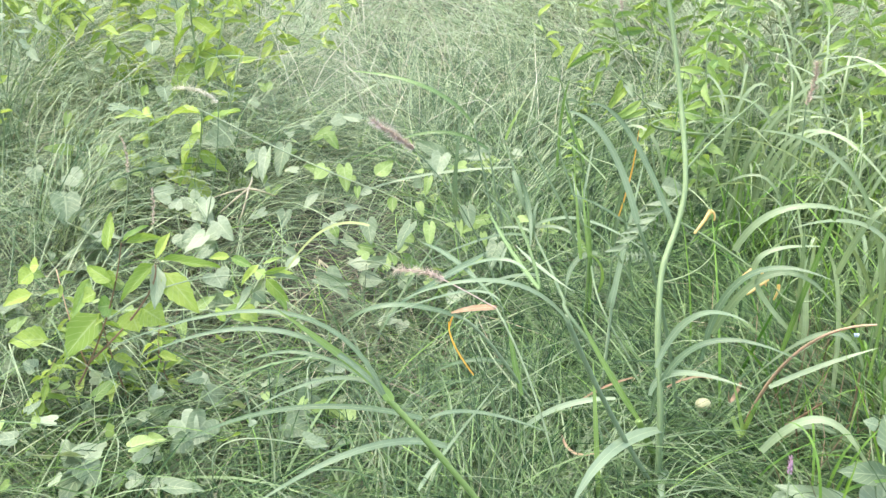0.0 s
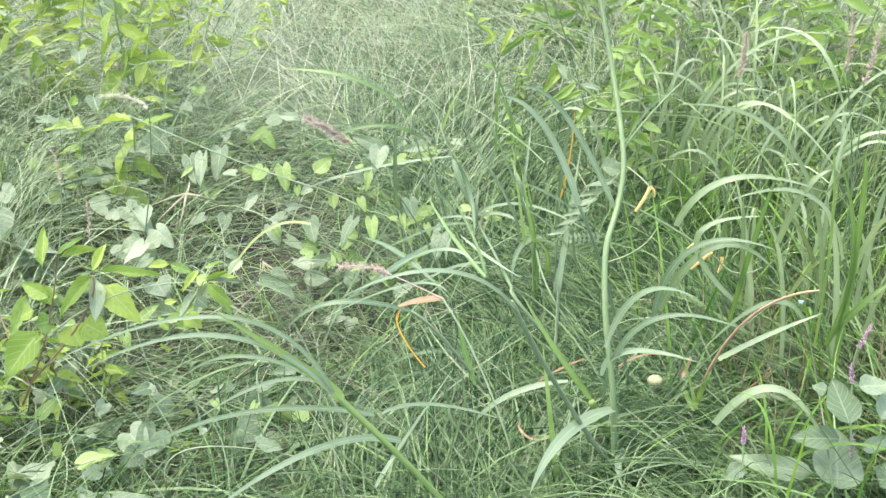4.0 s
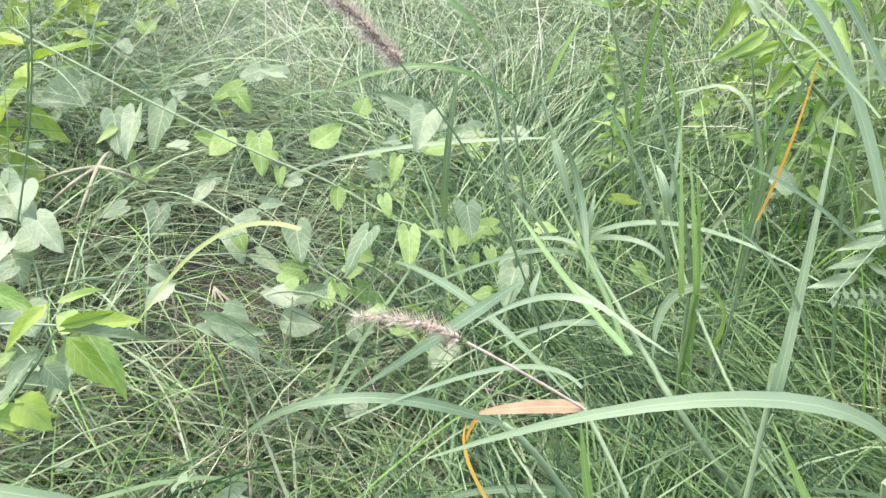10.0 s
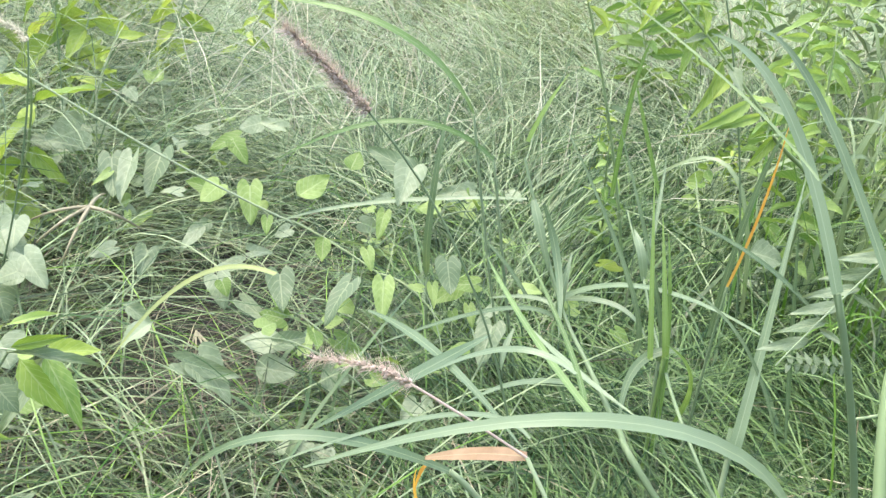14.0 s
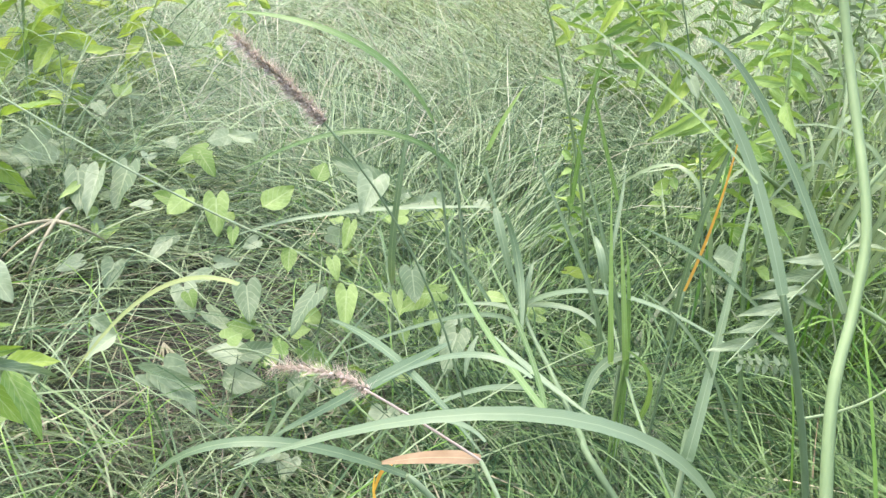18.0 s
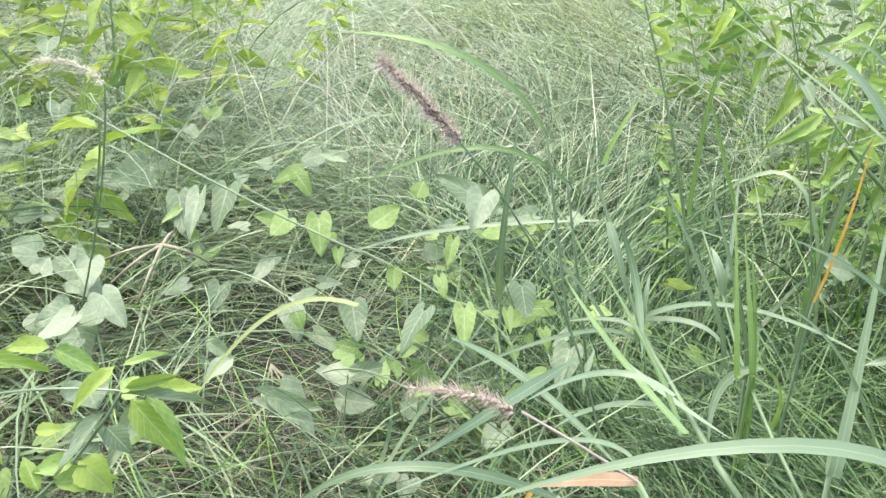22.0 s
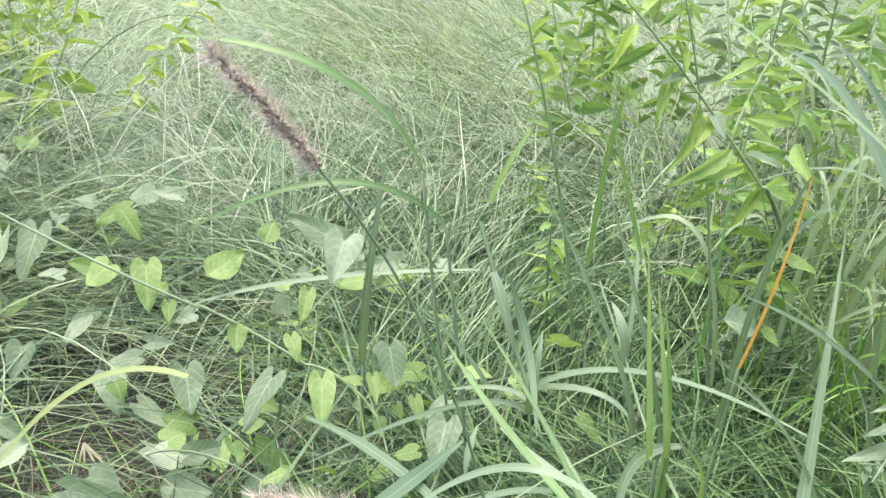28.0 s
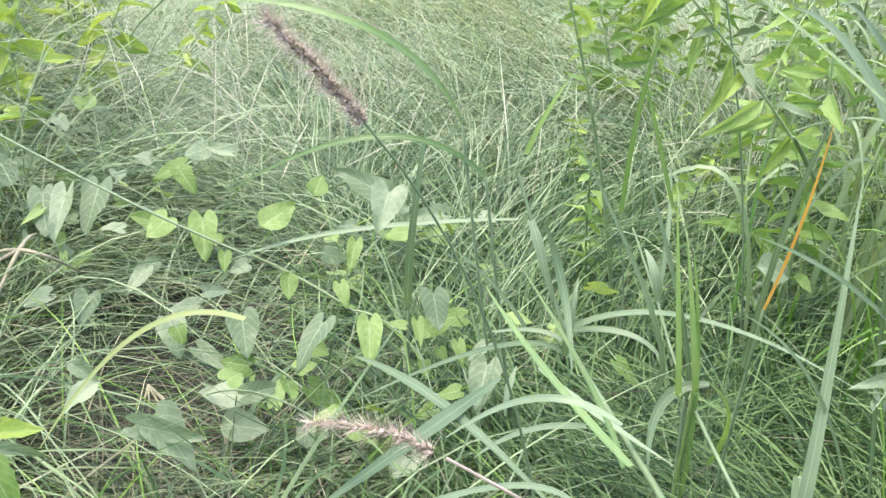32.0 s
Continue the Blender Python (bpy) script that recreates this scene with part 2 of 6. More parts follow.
def part(name, data, material, parent=None, label=""):
    me = data if isinstance(data, bpy.types.Mesh) else mesh_of(name, *data)
    if not me.materials:
        me.materials.append(material)
    ob = new(name, me)
    if parent is not None:
        ob.parent = parent
        ob.matrix_parent_inverse = Matrix.Translation(-parent.location)
    return tagged(ob, label)


def thing(name, place, label, category, group=""):
    ob = new(name)
    ob.empty_display_size = 0.02
    ob.location = place
    return tagged(ob, label, category, group)


# ---- ground ----
def ground_sheet():
    n = 120
    u = np.linspace(-1, 1, n)
    g = np.sign(u) * (np.abs(u) * 6 + np.abs(u) ** 9 * 900)
    x, y = np.meshgrid(g, g + 2)
    near = np.exp(-((x / 8) ** 2 + ((y - 2) / 8) ** 2))
    z = bumps(x, y) * near + GROUND * (1 - near)
    i = np.arange(n * n).reshape(n, n)
    f = np.stack([i[:-1, :-1], i[:-1, 1:], i[1:, 1:], i[1:, :-1]], -1).reshape(-1, 4)
    ob = part("ground", (np.stack([x, y, z], -1).reshape(-1, 3), f), SOIL)
    tagged(ob, "dark crumbly soil under matted grass", "ground", kind="structure")


ground_sheet()


# ---- grass mats ----
def strips(base, azimuth, length, width, e0, e1, rng, rings=6, bow=0.5, twist=0.5, power=1.0, floor=0.004):
    """Many bent blades at once: base places (n, 2 or 3), headings, lengths, widths, first and last rise in degrees."""
    n = len(azimuth)
    s = np.linspace(0, 1, rings)
    rise = np.radians(e0[:, None] + (e1 - e0)[:, None] * s[None] ** power)
    turn = azimuth[:, None] + (rng.normal(0, bow, n) if np.isscalar(bow) else bow)[:, None] * s[None] ** 2
    step = (length / (rings - 1))[:, None]
    d = np.stack([np.cos(rise) * np.cos(turn), np.cos(rise) * np.sin(turn), np.sin(rise)], -1) * step[..., None]
    p = np.concatenate([np.zeros((n, 1, 3)), np.cumsum(d[:, :-1], 1)], 1)
    b = base if base.shape[1] == 3 else np.concatenate([base, bumps(base[:, 0], base[:, 1])[:, None]], 1)
    p = p + b[:, None]
    low = bumps(p[..., 0], p[..., 1]) + floor
    p[..., 2] = np.maximum(p[..., 2], low)
    side_h = np.stack([-np.sin(turn), np.cos(turn), np.zeros_like(turn)], -1)
    up = np.stack([-np.sin(rise) * np.cos(turn), -np.sin(rise) * np.sin(turn), np.cos(rise)], -1)
    tw = rng.normal(0, twist, n)[:, None] + rng.normal(0, twist, n)[:, None] * s[None]
    side = side_h * np.cos(tw)[..., None] + up * np.sin(tw)[..., None]
    prof = np.minimum(1, 0.55 + 2.2 * s) * (1 - s ** 2.4) + 0.04
    w = (width[:, None] * prof[None] / 2)[..., None]
    v = np.stack([p - side * w, p + side * w], 2).reshape(-1, 3)
    k = np.arange(rings - 1)
    one = np.stack([2 * k, 2 * k + 1, 2 * k + 3, 2 * k + 2], -1)
    f = (one[None] + (np.arange(n) * 2 * rings)[:, None, None]).reshape(-1, 4)
    return v, f


def scatter(rng, n, x0, x1, y0, y1, thin=None):
    b = np.stack([rng.uniform(x0, x1, n), rng.uniform(y0, y1, n)], 1)
    if thin is not None:
        b = b[rng.uniform(0, 1, n) < thin(b[:, 0], b[:, 1])]
    return b


def bare(x, y):
    """Grass grows thin round the bare patch of soil."""
    return 1 - 0.97 * np.exp(-(((x + 0.22) / 0.21) ** 2 + ((y - 1.72) / 0.16) ** 2) ** 2) - 0.5 * np.exp(-(((x + 0.14) / 0.07) ** 2 + ((y - 1.80) / 0.06) ** 2))


def flow(x, y):
    """The way in which rain and wind have combed the grass, in radians."""
    return 0.9 + 1.5 * np.sin(2.6 * x + 0.8) + 1.3 * np.cos(2.1 * y - 1.4 * x) + 0.8 * np.sin(6.1 * x + 4.3 * y)


def mat(name, seed, n, box, length, width, e0, e1, material, label, rings=6, thin=bare, bow=0.6, lean=None, power=1.0):
    rng = np.random.default_rng(seed)
    b = scatter(rng, n, *box, thin)
    n = len(b)
    az = rng.uniform(0, 2 * np.pi, n) if lean is None else flow(b[:, 0], b[:, 1]) + rng.normal(0, lean, n)
    ob = part(name, strips(b, az, rng.uniform(*length, n), rng.uniform(*width, n), rng.uniform(*e0, n), rng.uniform(*e1, n), rng, rings, bow, power=power), material)
    return tagged(ob, label, "grass mat", kind="stuff")


def open_side(x, y):
    """The low lying mat: left and middle, thin round the bare patch and on the trodden left."""
    return bare(x, y) * np.clip(1.15 - 1.6 * (x - 0.05), 0.15, 1) * np.where((x < -0.08) & (x > -0.8) & (y > 1.1) & (y < 1.62), 0.9, 1)


def thicket_side(x, y):
    return np.clip(2.6 * (x - 0.38), 0, 1) * np.clip(2.6 - y, 0.2, 1)


def locks(name, seed, n, blades, box, length, width, e0, e1, material, label, rings=7, thin=bare, fan=0.42, stir=0.8, bow=0.35, foot=0.016, twist=0.35):
    """Grass in locks: from each foot a fan of long blades rises, bows over and lies combed one way, with hollows in between."""
    rng = np.random.default_rng(seed)
    c = scatter(rng, n, *box, thin)
    rim = np.minimum(np.minimum(c[:, 0] - box[0], box[1] - c[:, 0]), np.minimum(c[:, 1] - box[2], box[3] - c[:, 1]))
    c = c[rng.uniform(0, 0.3, len(c)) < rim + 0.05]
    m = len(c)
    head = flow(c[:, 0], c[:, 1]) + rng.normal(0, stir, m)
    size, tall, low, sway = rng.uniform(0.7, 1.2, m), rng.uniform(0, 1, m), rng.uniform(0, 1, m), rng.normal(0, bow, m)
    i = np.repeat(np.arange(m), blades)
    k = len(i)
    rise = e0[0] + (e0[1] - e0[0]) * (0.65 * tall[i] + 0.35 * rng.uniform(0, 1, k))
    fall = e1[0] + (e1[1] - e1[0]) * (0.65 * low[i] + 0.35 * rng.uniform(0, 1, k))
    v = strips(c[i] + rng.normal(0, foot, (k, 2)), head[i] + rng.normal(0, fan, k), size[i] * rng.uniform(*length, k), rng.uniform(*width, k), rise, fall, rng, rings, sway[i] + rng.normal(0, 0.3, k), twist)
    return tagged(part(name, v, material), label, "grass mat", kind="stuff")


def vine_side(x, y):
    """The low mat under the vines."""
    return bare(x, y) * np.clip(0.75 - 1.6 * (x - 0.12), 0.0, 1)


def combed_side(x, y):
    """The deep combed mat in the middle and under the thicket."""
    return bare(x, y) * np.clip(0.35 + 2.4 * (x + 0.02), 0.0, 1)


def near_side(x, y):
    return bare(x, y) * np.clip((1.5 - y) * 2.5, 0, 1) * np.clip(1.0 - 1.2 * x, 0.2, 1)


locks("fine_grass", 1, 1500, 24, (-1.35, 0.75, 0.6, 2.45), (0.14, 0.34), (0.0010, 0.0022), (2, 46), (-40, -2), MAT_FINE, "dense matted fine green grass on the ground", thin=vine_side, fan=0.45, stir=1.2, bow=0.7)
locks("combed_grass", 21, 1750, 29, (-0.1, 1.35, 0.55, 2.45), (0.18, 0.40), (0.0012, 0.0026), (8, 56), (-50, -4), MAT_COMBED, "deep combed mat of pale green grass lying in locks", thin=combed_side, fan=0.24, stir=0.7, rings=8, bow=1.1, foot=0.022)
locks("near_grass", 22, 520, 24, (-0.8, 0.5, 0.6, 1.5), (0.18, 0.38), (0.0012, 0.0025), (8, 52), (-48, -4), MAT_COMBED, "matted pale green grass lying in crossed locks", thin=near_side, fan=0.3, stir=1.4, rings=8, bow=1.0, foot=0.022)
locks("foreground_grass", 24, 300, 22, (-0.25, 0.75, 0.7, 1.35), (0.18, 0.38), (0.0015, 0.0031), (14, 58), (-52, -6), MAT_FORE, "grass blades with silvery sky sheen in their colour, lying in sweeping locks", thin=lambda x, y: np.clip((1.42 - y) * 2.2, 0, 1), fan=0.22, stir=0.8, rings=9, bow=1.1, foot=0.03)
mat("grass_strands", 9, 2600, (-1.4, 0.7, 0.6, 2.4), (0.18, 0.42), (0.0010, 0.0021), (8, 62), (-60, 10), MAT_STRAND, "thin pale green grass strands curling over the mat", thin=vine_side, rings=9, bow=0.8)
mat("green_strands", 15, 900, (-0.9, 0.35, 0.75, 2.2), (0.16, 0.36), (0.0011, 0.0020), (14, 62), (-60, 0), MAT_SHOOT, "fresh green grass strands threading through the vines", thin=lambda x, y: 0.25 + 0.75 * bare(x, y), rings=9, bow=0.5)
mat("dry_grass", 2, 2300, (-1.4, 1.3, 0.45, 2.4), (0.12, 0.34), (0.0010, 0.0020), (0, 40), (-24, 8), MAT_STRAW, "pale dry straw tangled in the fine grass", thin=open_side, bow=0.3)
mat("thicket_grass", 6, 7000, (0.1, 1.6, 0.6, 2.4), (0.16, 0.42), (0.0014, 0.0034), (35, 84), (-50, 30), MAT_DEEP, "dense upright green grass of the thicket", thin=thicket_side, lean=0.9, rings=8)
locks("middle_grass", 23, 900, 30, (-1.5, 1.5, 1.65, 2.75), (0.20, 0.42), (0.0010, 0.0021), (12, 64), (-48, 2), MAT_MID, "combed grey-green grass beyond the vines, sky sheen in its tone", rings=7, thin=lambda x, y: np.clip((y - 1.62) * 2.5, 0, 1) * np.where((y < 2.1) & (x < -0.1), 0.3, 1), fan=0.4, stir=0.8, foot=0.03, bow=0.8)
locks("far_grass", 3, 2600, 30, (-2.6, 2.6, 2.05, 5.2), (0.22, 0.46), (0.0011, 0.0023), (20, 72), (-45, 10), MAT_PALE_HAZED, "dense combed pale grass farther off in the meadow, haze in its colour", rings=6, thin=lambda x, y: np.clip((y - 2.0) * 1.5, 0, 1), fan=0.7, stir=0.7, foot=0.04)
mat("far_dry_grass", 4, 6000, (-1.6, 1.4, 2.1, 4.6), (0.22, 0.46), (0.0010, 0.0022), (20, 80), (-40, 10), MAT_HAY_HAZED, "pale dry grass lying in the far meadow, greyed for haze", rings=6, thin=None, lean=0.9, bow=0.4)
mat("distant_grass", 5, 30000, (-9, 9, 5.1, 16), (0.3, 0.7), (0.008, 0.016), (45, 90), (-20, 40), MAT_PALE_HAZED, "tall grass at the far end of the meadow", rings=4, thin=None)
locks("standing_strands", 14, 120, 22, (-1.5, -0.3, 1.25, 2.75), (0.28, 0.52), (0.0011, 0.0023), (48, 84), (-75, -5), MAT_STRAND, "long pale blue-green grass strands arching on the trodden side", rings=10, fan=0.9, stir=1.5, foot=0.025, bow=0.5)
mat("straw_litter", 7, 1500, (-0.55, 0.2, 0.95, 1.82), (0.10, 0.32), (0.0010, 0.0020), (0, 34), (-30, 6), MAT_LITTER, "grey-brown dead straw littering the ground", thin=lambda x, y: 0.15 + 0.85 * bare(x, y), bow=0.3)
mat("coarse_grass", 11, 420, (-0.9, 1.1, 0.7, 1.9), (0.20, 0.45), (0.0026, 0.0048), (12, 60), (-60, 5), MAT_COARSE, "coarser green grass blades arching over the mat", rings=9, bow=0.4)
mat("thicket_shoots", 10, 200, (0.36, 1.3, 0.8, 1.9), (0.20, 0.42), (0.0022, 0.0045), (62, 88), (10, 75), MAT_SHOOT, "narrow upright deep green shoots in the thicket", thin=None, rings=8, bow=0.3)


def round_about(x, y):
    return np.where((np.abs(x) < 1.2) & (y > 0.55), 0, np.where((x > -0.5) & (x < 0.5) & (y > -0.6) & (y < 0.5), 0.4, 1))


mat("meadow_grass", 12, 76000, (-9, 9, -7, 2.6), (0.16, 0.34), (0.004, 0.008), (5, 60), (-40, 10), MAT_COMBED, "low matted green grass of the meadow round about", rings=4, thin=round_about, lean=0.8)
mat("meadow_edge_grass", 13, 36000, (-9, 9, 2.4, 9), (0.2, 0.45), (0.004, 0.009), (20, 74), (-40, 10), MAT_PALE_HAZED, "pale tall grass of the wider meadow, haze in its colour", rings=4, thin=lambda x, y: np.where((np.abs(x) < 2.5) & (y < 5.2), 0, 1), lean=0.8)
mat("rusty_stalks", 8, 420, (0.42, 0.95, 0.95, 1.4), (0.08, 0.24), (0.0013, 0.0026), (55, 89), (30, 80), MAT_RUST, "thin rusty dry stalks standing in the thicket", thin=None)


# ---- plant shapes ----
def bend(a, b, c, n):
    """n places on the smooth bow from a to c that passes through b halfway, and the directions along it."""
    a, b, c = (np.asarray(p, float) for p in (a, b, c))
    k = 2 * b - (a + c) / 2
    s = np.linspace(0, 1, n)[:, None]
    p = (1 - s) ** 2 * a + 2 * s * (1 - s) * k + s ** 2 * c
    d = 2 * (1 - s) * (k - a) + 2 * s * (c - k)
    return p, d / np.maximum(np.linalg.norm(d, axis=1, keepdims=True), 1e-9)


def ribbon(a, b, c, width, fold=0.14, rings=16, twist=0.0, blunt=0.5, facing=(0.0, -0.6, 0.8)):
    """A grass blade: a bowed strip with a keel, narrow at the sheath and drawn out to a point."""
    p, d = bend(a, b, c, rings)
    s = np.linspace(0, 1, rings)
    side = np.cross(d, np.asarray(facing))
    side /= np.maximum(np.linalg.norm(side, axis=1, keepdims=True), 1e-6)
    up = np.cross(side, d)
    q = (twist * (s - 0.4))[:, None]
    side, up = side * np.cos(q) + up * np.sin(q), up * np.cos(q) - side * np.sin(q)
    w = (width / 2 * np.minimum(1, blunt + 2.4 * s) * (1 - s ** 3.2) + 0.00025)[:, None]
    v = np.stack([p - side * w + up * w * fold, p - up * w * fold * 0.5, p + side * w + up * w * fold], 1).reshape(-1, 3)
    k = np.arange(rings - 1) * 3
    f = np.concatenate([np.stack([k + j, k + j + 1, k + j + 4, k + j + 3], -1) for j in (0, 1)])
    uv = np.stack([np.repeat(s, 3), np.tile([0.0, 0.5, 1.0], rings)], -1)
    return v, f, uv


def tube(a, b, c, r0, r1, rings=14, sides=8, knots=0.0):
    """A round stalk along a bow, with swellings at its joints."""
    p, d = bend(a, b, c, rings)
    s = np.linspace(0, 1, rings)
    x = np.cross(d, (0.31, 0.95, 0.05))
    x /= np.linalg.norm(x, axis=1, keepdims=True)
    y = np.cross(d, x)
    r = (r0 + (r1 - r0) * s) * (1 + knots * (np.sin(s * 19.0) > 0.93))
    t = np.linspace(0, 2 * np.pi, sides, endpoint=False)
    v = p[:, None] + r[:, None, None] * (np.cos(t)[None, :, None] * x[:, None] + np.sin(t)[None, :, None] * y[:, None])
    i = np.arange(rings * sides).reshape(rings, sides)
    j = np.roll(i, -1, 1)
    f = np.stack([i[:-1], j[:-1], j[1:], i[1:]], -1).reshape(-1, 4)
    cap = np.stack([i[-1, k % sides] for k in (0, 2, 4, 6)])[None]
    return v.reshape(-1, 3), np.concatenate([f, cap])


def leaf_sheet(shape, seed):
    """A unit leaf along +x with its face up: heart, lance or oval, with a keel, a droop and waved edges."""
    rng = np.random.default_rng(seed)
    rows, cols = 13, 7
    s, v = np.meshgrid(np.linspace(0, 1, rows), np.linspace(-1, 1, cols), indexing="ij")
    if shape == "heart":
        long = rng.uniform(0.0, 1.0)
        hw = (1 - s) ** (0.72 + 0.2 * long) * (1 + (0.75 - 0.5 * long) * s) * (0.40 + 0.10 * np.minimum(1, s / 0.16) ** 0.6)
        x = s - (0.20 + 0.05 * long) * (1 - s) ** 4 * np.sin(np.pi * np.minimum(1, np.abs(v) * 0.86)) ** 0.8
        fold, droop = rng.uniform(0.0, 0.4), rng.uniform(0.05, 0.5)
    elif shape == "lance":
        hw = np.sin(np.pi * np.clip(s, 0, 1) ** 0.72) ** 0.9 * 0.5 + 0.004
        hw = hw * (1 - 0.10 * (np.arange(rows) % 2)[:, None])
        x = s + 0.06 * np.abs(v) * (1 - s)
        fold, droop = rng.uniform(0.15, 0.55), rng.uniform(0.2, 0.8)
    else:
        hw = np.sin(np.pi * s ** 0.72) ** 0.75 * (1 - 0.35 * s ** 2) * 0.56 + 0.004
        x = s
        fold, droop = rng.uniform(0.05, 0.2), rng.uniform(0.02, 0.2)
    y = v * hw
    ph = rng.uniform(0, 6.28, 3)
    z = fold * np.abs(y) - droop * s ** 2 * 0.6 + 0.05 * np.sin(8 * s + ph[0]) * v ** 2 + 0.05 * np.sin(3.5 * s + ph[2]) * v + 0.02 * np.sin(15 * s + ph[1]) * np.abs(v) ** 3 * np.sign(v)
    z = z + 0.012 * np.sin(26 * (s - 0.35 * np.abs(v))) * (1 - np.abs(v))
    i = np.arange(rows * cols).reshape(rows, cols)
    f = np.stack([i[:-1, :-1], i[:-1, 1:], i[1:, 1:], i[1:, :-1]], -1).reshape(-1, 4)
    return np.stack([x, y, z], -1).reshape(-1, 3), f, np.stack([s, v * 0.5 + 0.5], -1).reshape(-1, 2)


LEAVES = {}


def leaf_mesh(shape, material, k):
    key = (shape, material.name, k % 6)
    if key not in LEAVES:
        me = mesh_of(shape + "_leaf", *leaf_sheet(shape, 11 * (k % 6) + len(shape)))
        me.materials.append(material)
        LEAVES[key] = me
    return LEAVES[key]


def leaf(parent, base, tip, width, material, shape="heart", k=0, roll=0.0, label="", name="leaf", face=(0.05, -0.62, 0.78)):
    """One leaf from its stalk end to its tip; its face looks up and towards the open side, turned by roll degrees."""
    base, tip = Vector(base), Vector(tip)
    x = tip - base
    n = Vector(face)
    z = n - x * (n.dot(x) / x.length_squared)
    if z.length < 1e-4:
        z = Vector((0, 0, 1))
    z.normalize()
    ln = x.length
    x.normalize()
    z = Matrix.Rotation(radians(roll), 3, x) @ z
    y = z.cross(x)
    m = Matrix((x, y, z)).transposed().to_4x4()
    m.translation = base
    ob = part(name, leaf_mesh(shape, material, k), material, parent, label)
    ob.matrix_basis = m @ Matrix.Diagonal((ln, width, (ln + width) / 2, 1))
    return ob


def blade(parent, a, b, c, width, material=None, fold=0.14, twist=0.3, label="", name="blade", blunt=0.5):
    return part(name, ribbon(a, b, c, width, fold, 16, twist, blunt), material or MAT_BLADE, parent, label)


def stalk(parent, a, b, c, r0, r1, material=None, name="stem", label="", knots=0.0):
    return part(name, tube(a, b, c, r0, r1, knots=knots), material or MAT_STEM, parent, label)


def stalk_path(parent, places, r0, r1, material, name="stem", label=""):
    """One winding stem through a few places."""
    q = np.asarray(places, float)
    n = len(q)
    p = []
    for i in range(n - 1):
        a, b, c, d = q[max(i - 1, 0)], q[i], q[i + 1], q[min(i + 2, n - 1)]
        for u in np.linspace(0, 1, 8, endpoint=i == n - 2):
            p.append(0.5 * (2 * b + (c - a) * u + (2 * a - 5 * b + 4 * c - d) * u * u + (3 * b - a - 3 * c + d) * u ** 3))
    p = np.asarray(p)
    d = np.gradient(p, axis=0)
    d /= np.linalg.norm(d, axis=1, keepdims=True)
    x = np.cross(d, (0.31, 0.95, 0.05))
    x /= np.linalg.norm(x, axis=1, keepdims=True)
    y = np.cross(d, x)
    s = np.linspace(0, 1, len(p))
    r = (r0 + (r1 - r0) * s) * (1 + 0.10 * np.exp(-((np.mod(s * 6.2, 1) - 0.5) / 0.05) ** 2))
    t = np.linspace(0, 2 * np.pi, 12, endpoint=False)
    ridge = 1 + 0.05 * np.cos(4 * t)
    v = p[:, None] + r[:, None, None] * (ridge * np.cos(t))[None, :, None] * x[:, None] + r[:, None, None] * (ridge * np.sin(t))[None, :, None] * y[:, None]
    i = np.arange(len(p) * 12).reshape(len(p), 12)
    j = np.roll(i, -1, 1)
    f = np.stack([i[:-1], j[:-1], j[1:], i[1:]], -1).reshape(-1, 4)
    return part(name, (v.reshape(-1, 3), f), material, parent, label)


def bristle_spike(a, b, c, radius, count, seed, bristle, tip_taper=0.5):
    """A seed head: fat little spikelets set round an axis, each with stiff hairs."""
    rng = np.random.default_rng(seed)
    p, d = bend(a, b, c, 60)
    vs, fs, hv, hf = [], [], [], []
    for j in range(count):
        s = j / count
        i = min(58, int(s * 59))
        o, t = p[i], d[i]
        r = rng.normal(0, 1, 3)
        r -= t * r.dot(t)
        r /= np.linalg.norm(r)
        w = np.cross(t, r)
        size = radius * (1 - tip_taper * s ** 2) * rng.uniform(0.7, 1.15)
        out = r * 0.75 + t * rng.uniform(0.4, 0.9)
        out /= np.linalg.norm(out)
        e = o + out * size * 1.2
        u = np.cross(out, w)
        k = 6 * len(vs)
        m = (o + e) / 2
        vs.append([o, m + w * size * 0.32, m + u * size * 0.32, m - w * size * 0.32, m - u * size * 0.32, e])
        fs += [[k, k + 1, k + 2, k], [k, k + 2, k + 3, k], [k, k + 3, k + 4, k], [k, k + 4, k + 1, k], [k + 5, k + 2, k + 1, k + 5], [k + 5, k + 3, k + 2, k + 5], [k + 5, k + 4, k + 3, k + 5], [k + 5, k + 1, k + 4, k + 5]]
        for _ in range(7):
            q = out + rng.normal(0, 0.5, 3)
            q /= np.linalg.norm(q)
            z = 0.00022 * np.cross(q, r + 0.01)
            g = e + q * bristle * rng.uniform(0.5, 1.1)
            k2 = 4 * len(hv)
            hv.append([o - z, o + z, g + z * 0.3, g - z * 0.3])
            hf.append([k2, k2 + 1, k2 + 2, k2 + 3])
    tri = np.asarray(fs)[:, :3]
    return (np.asarray(vs).reshape(-1, 3), tri), (np.asarray(hv).reshape(-1, 3), np.asarray(hf))


def seed_head(plant, a, b, c, radius, count, seed, bristle, material, label="", fuzz=None):
    spike, hair = bristle_spike(a, b, c, radius, count, seed, bristle)
    head = part("seed_head", spike, material, plant, label)
    h = part("bristles", hair, fuzz or material, head)
    h.matrix_parent_inverse = Matrix.Identity(4)
    h.matrix_parent_inverse = (Matrix.Translation(plant.location) @ head.matrix_parent_inverse).inverted()
    return head


# ---- the plants near the camera's way ----

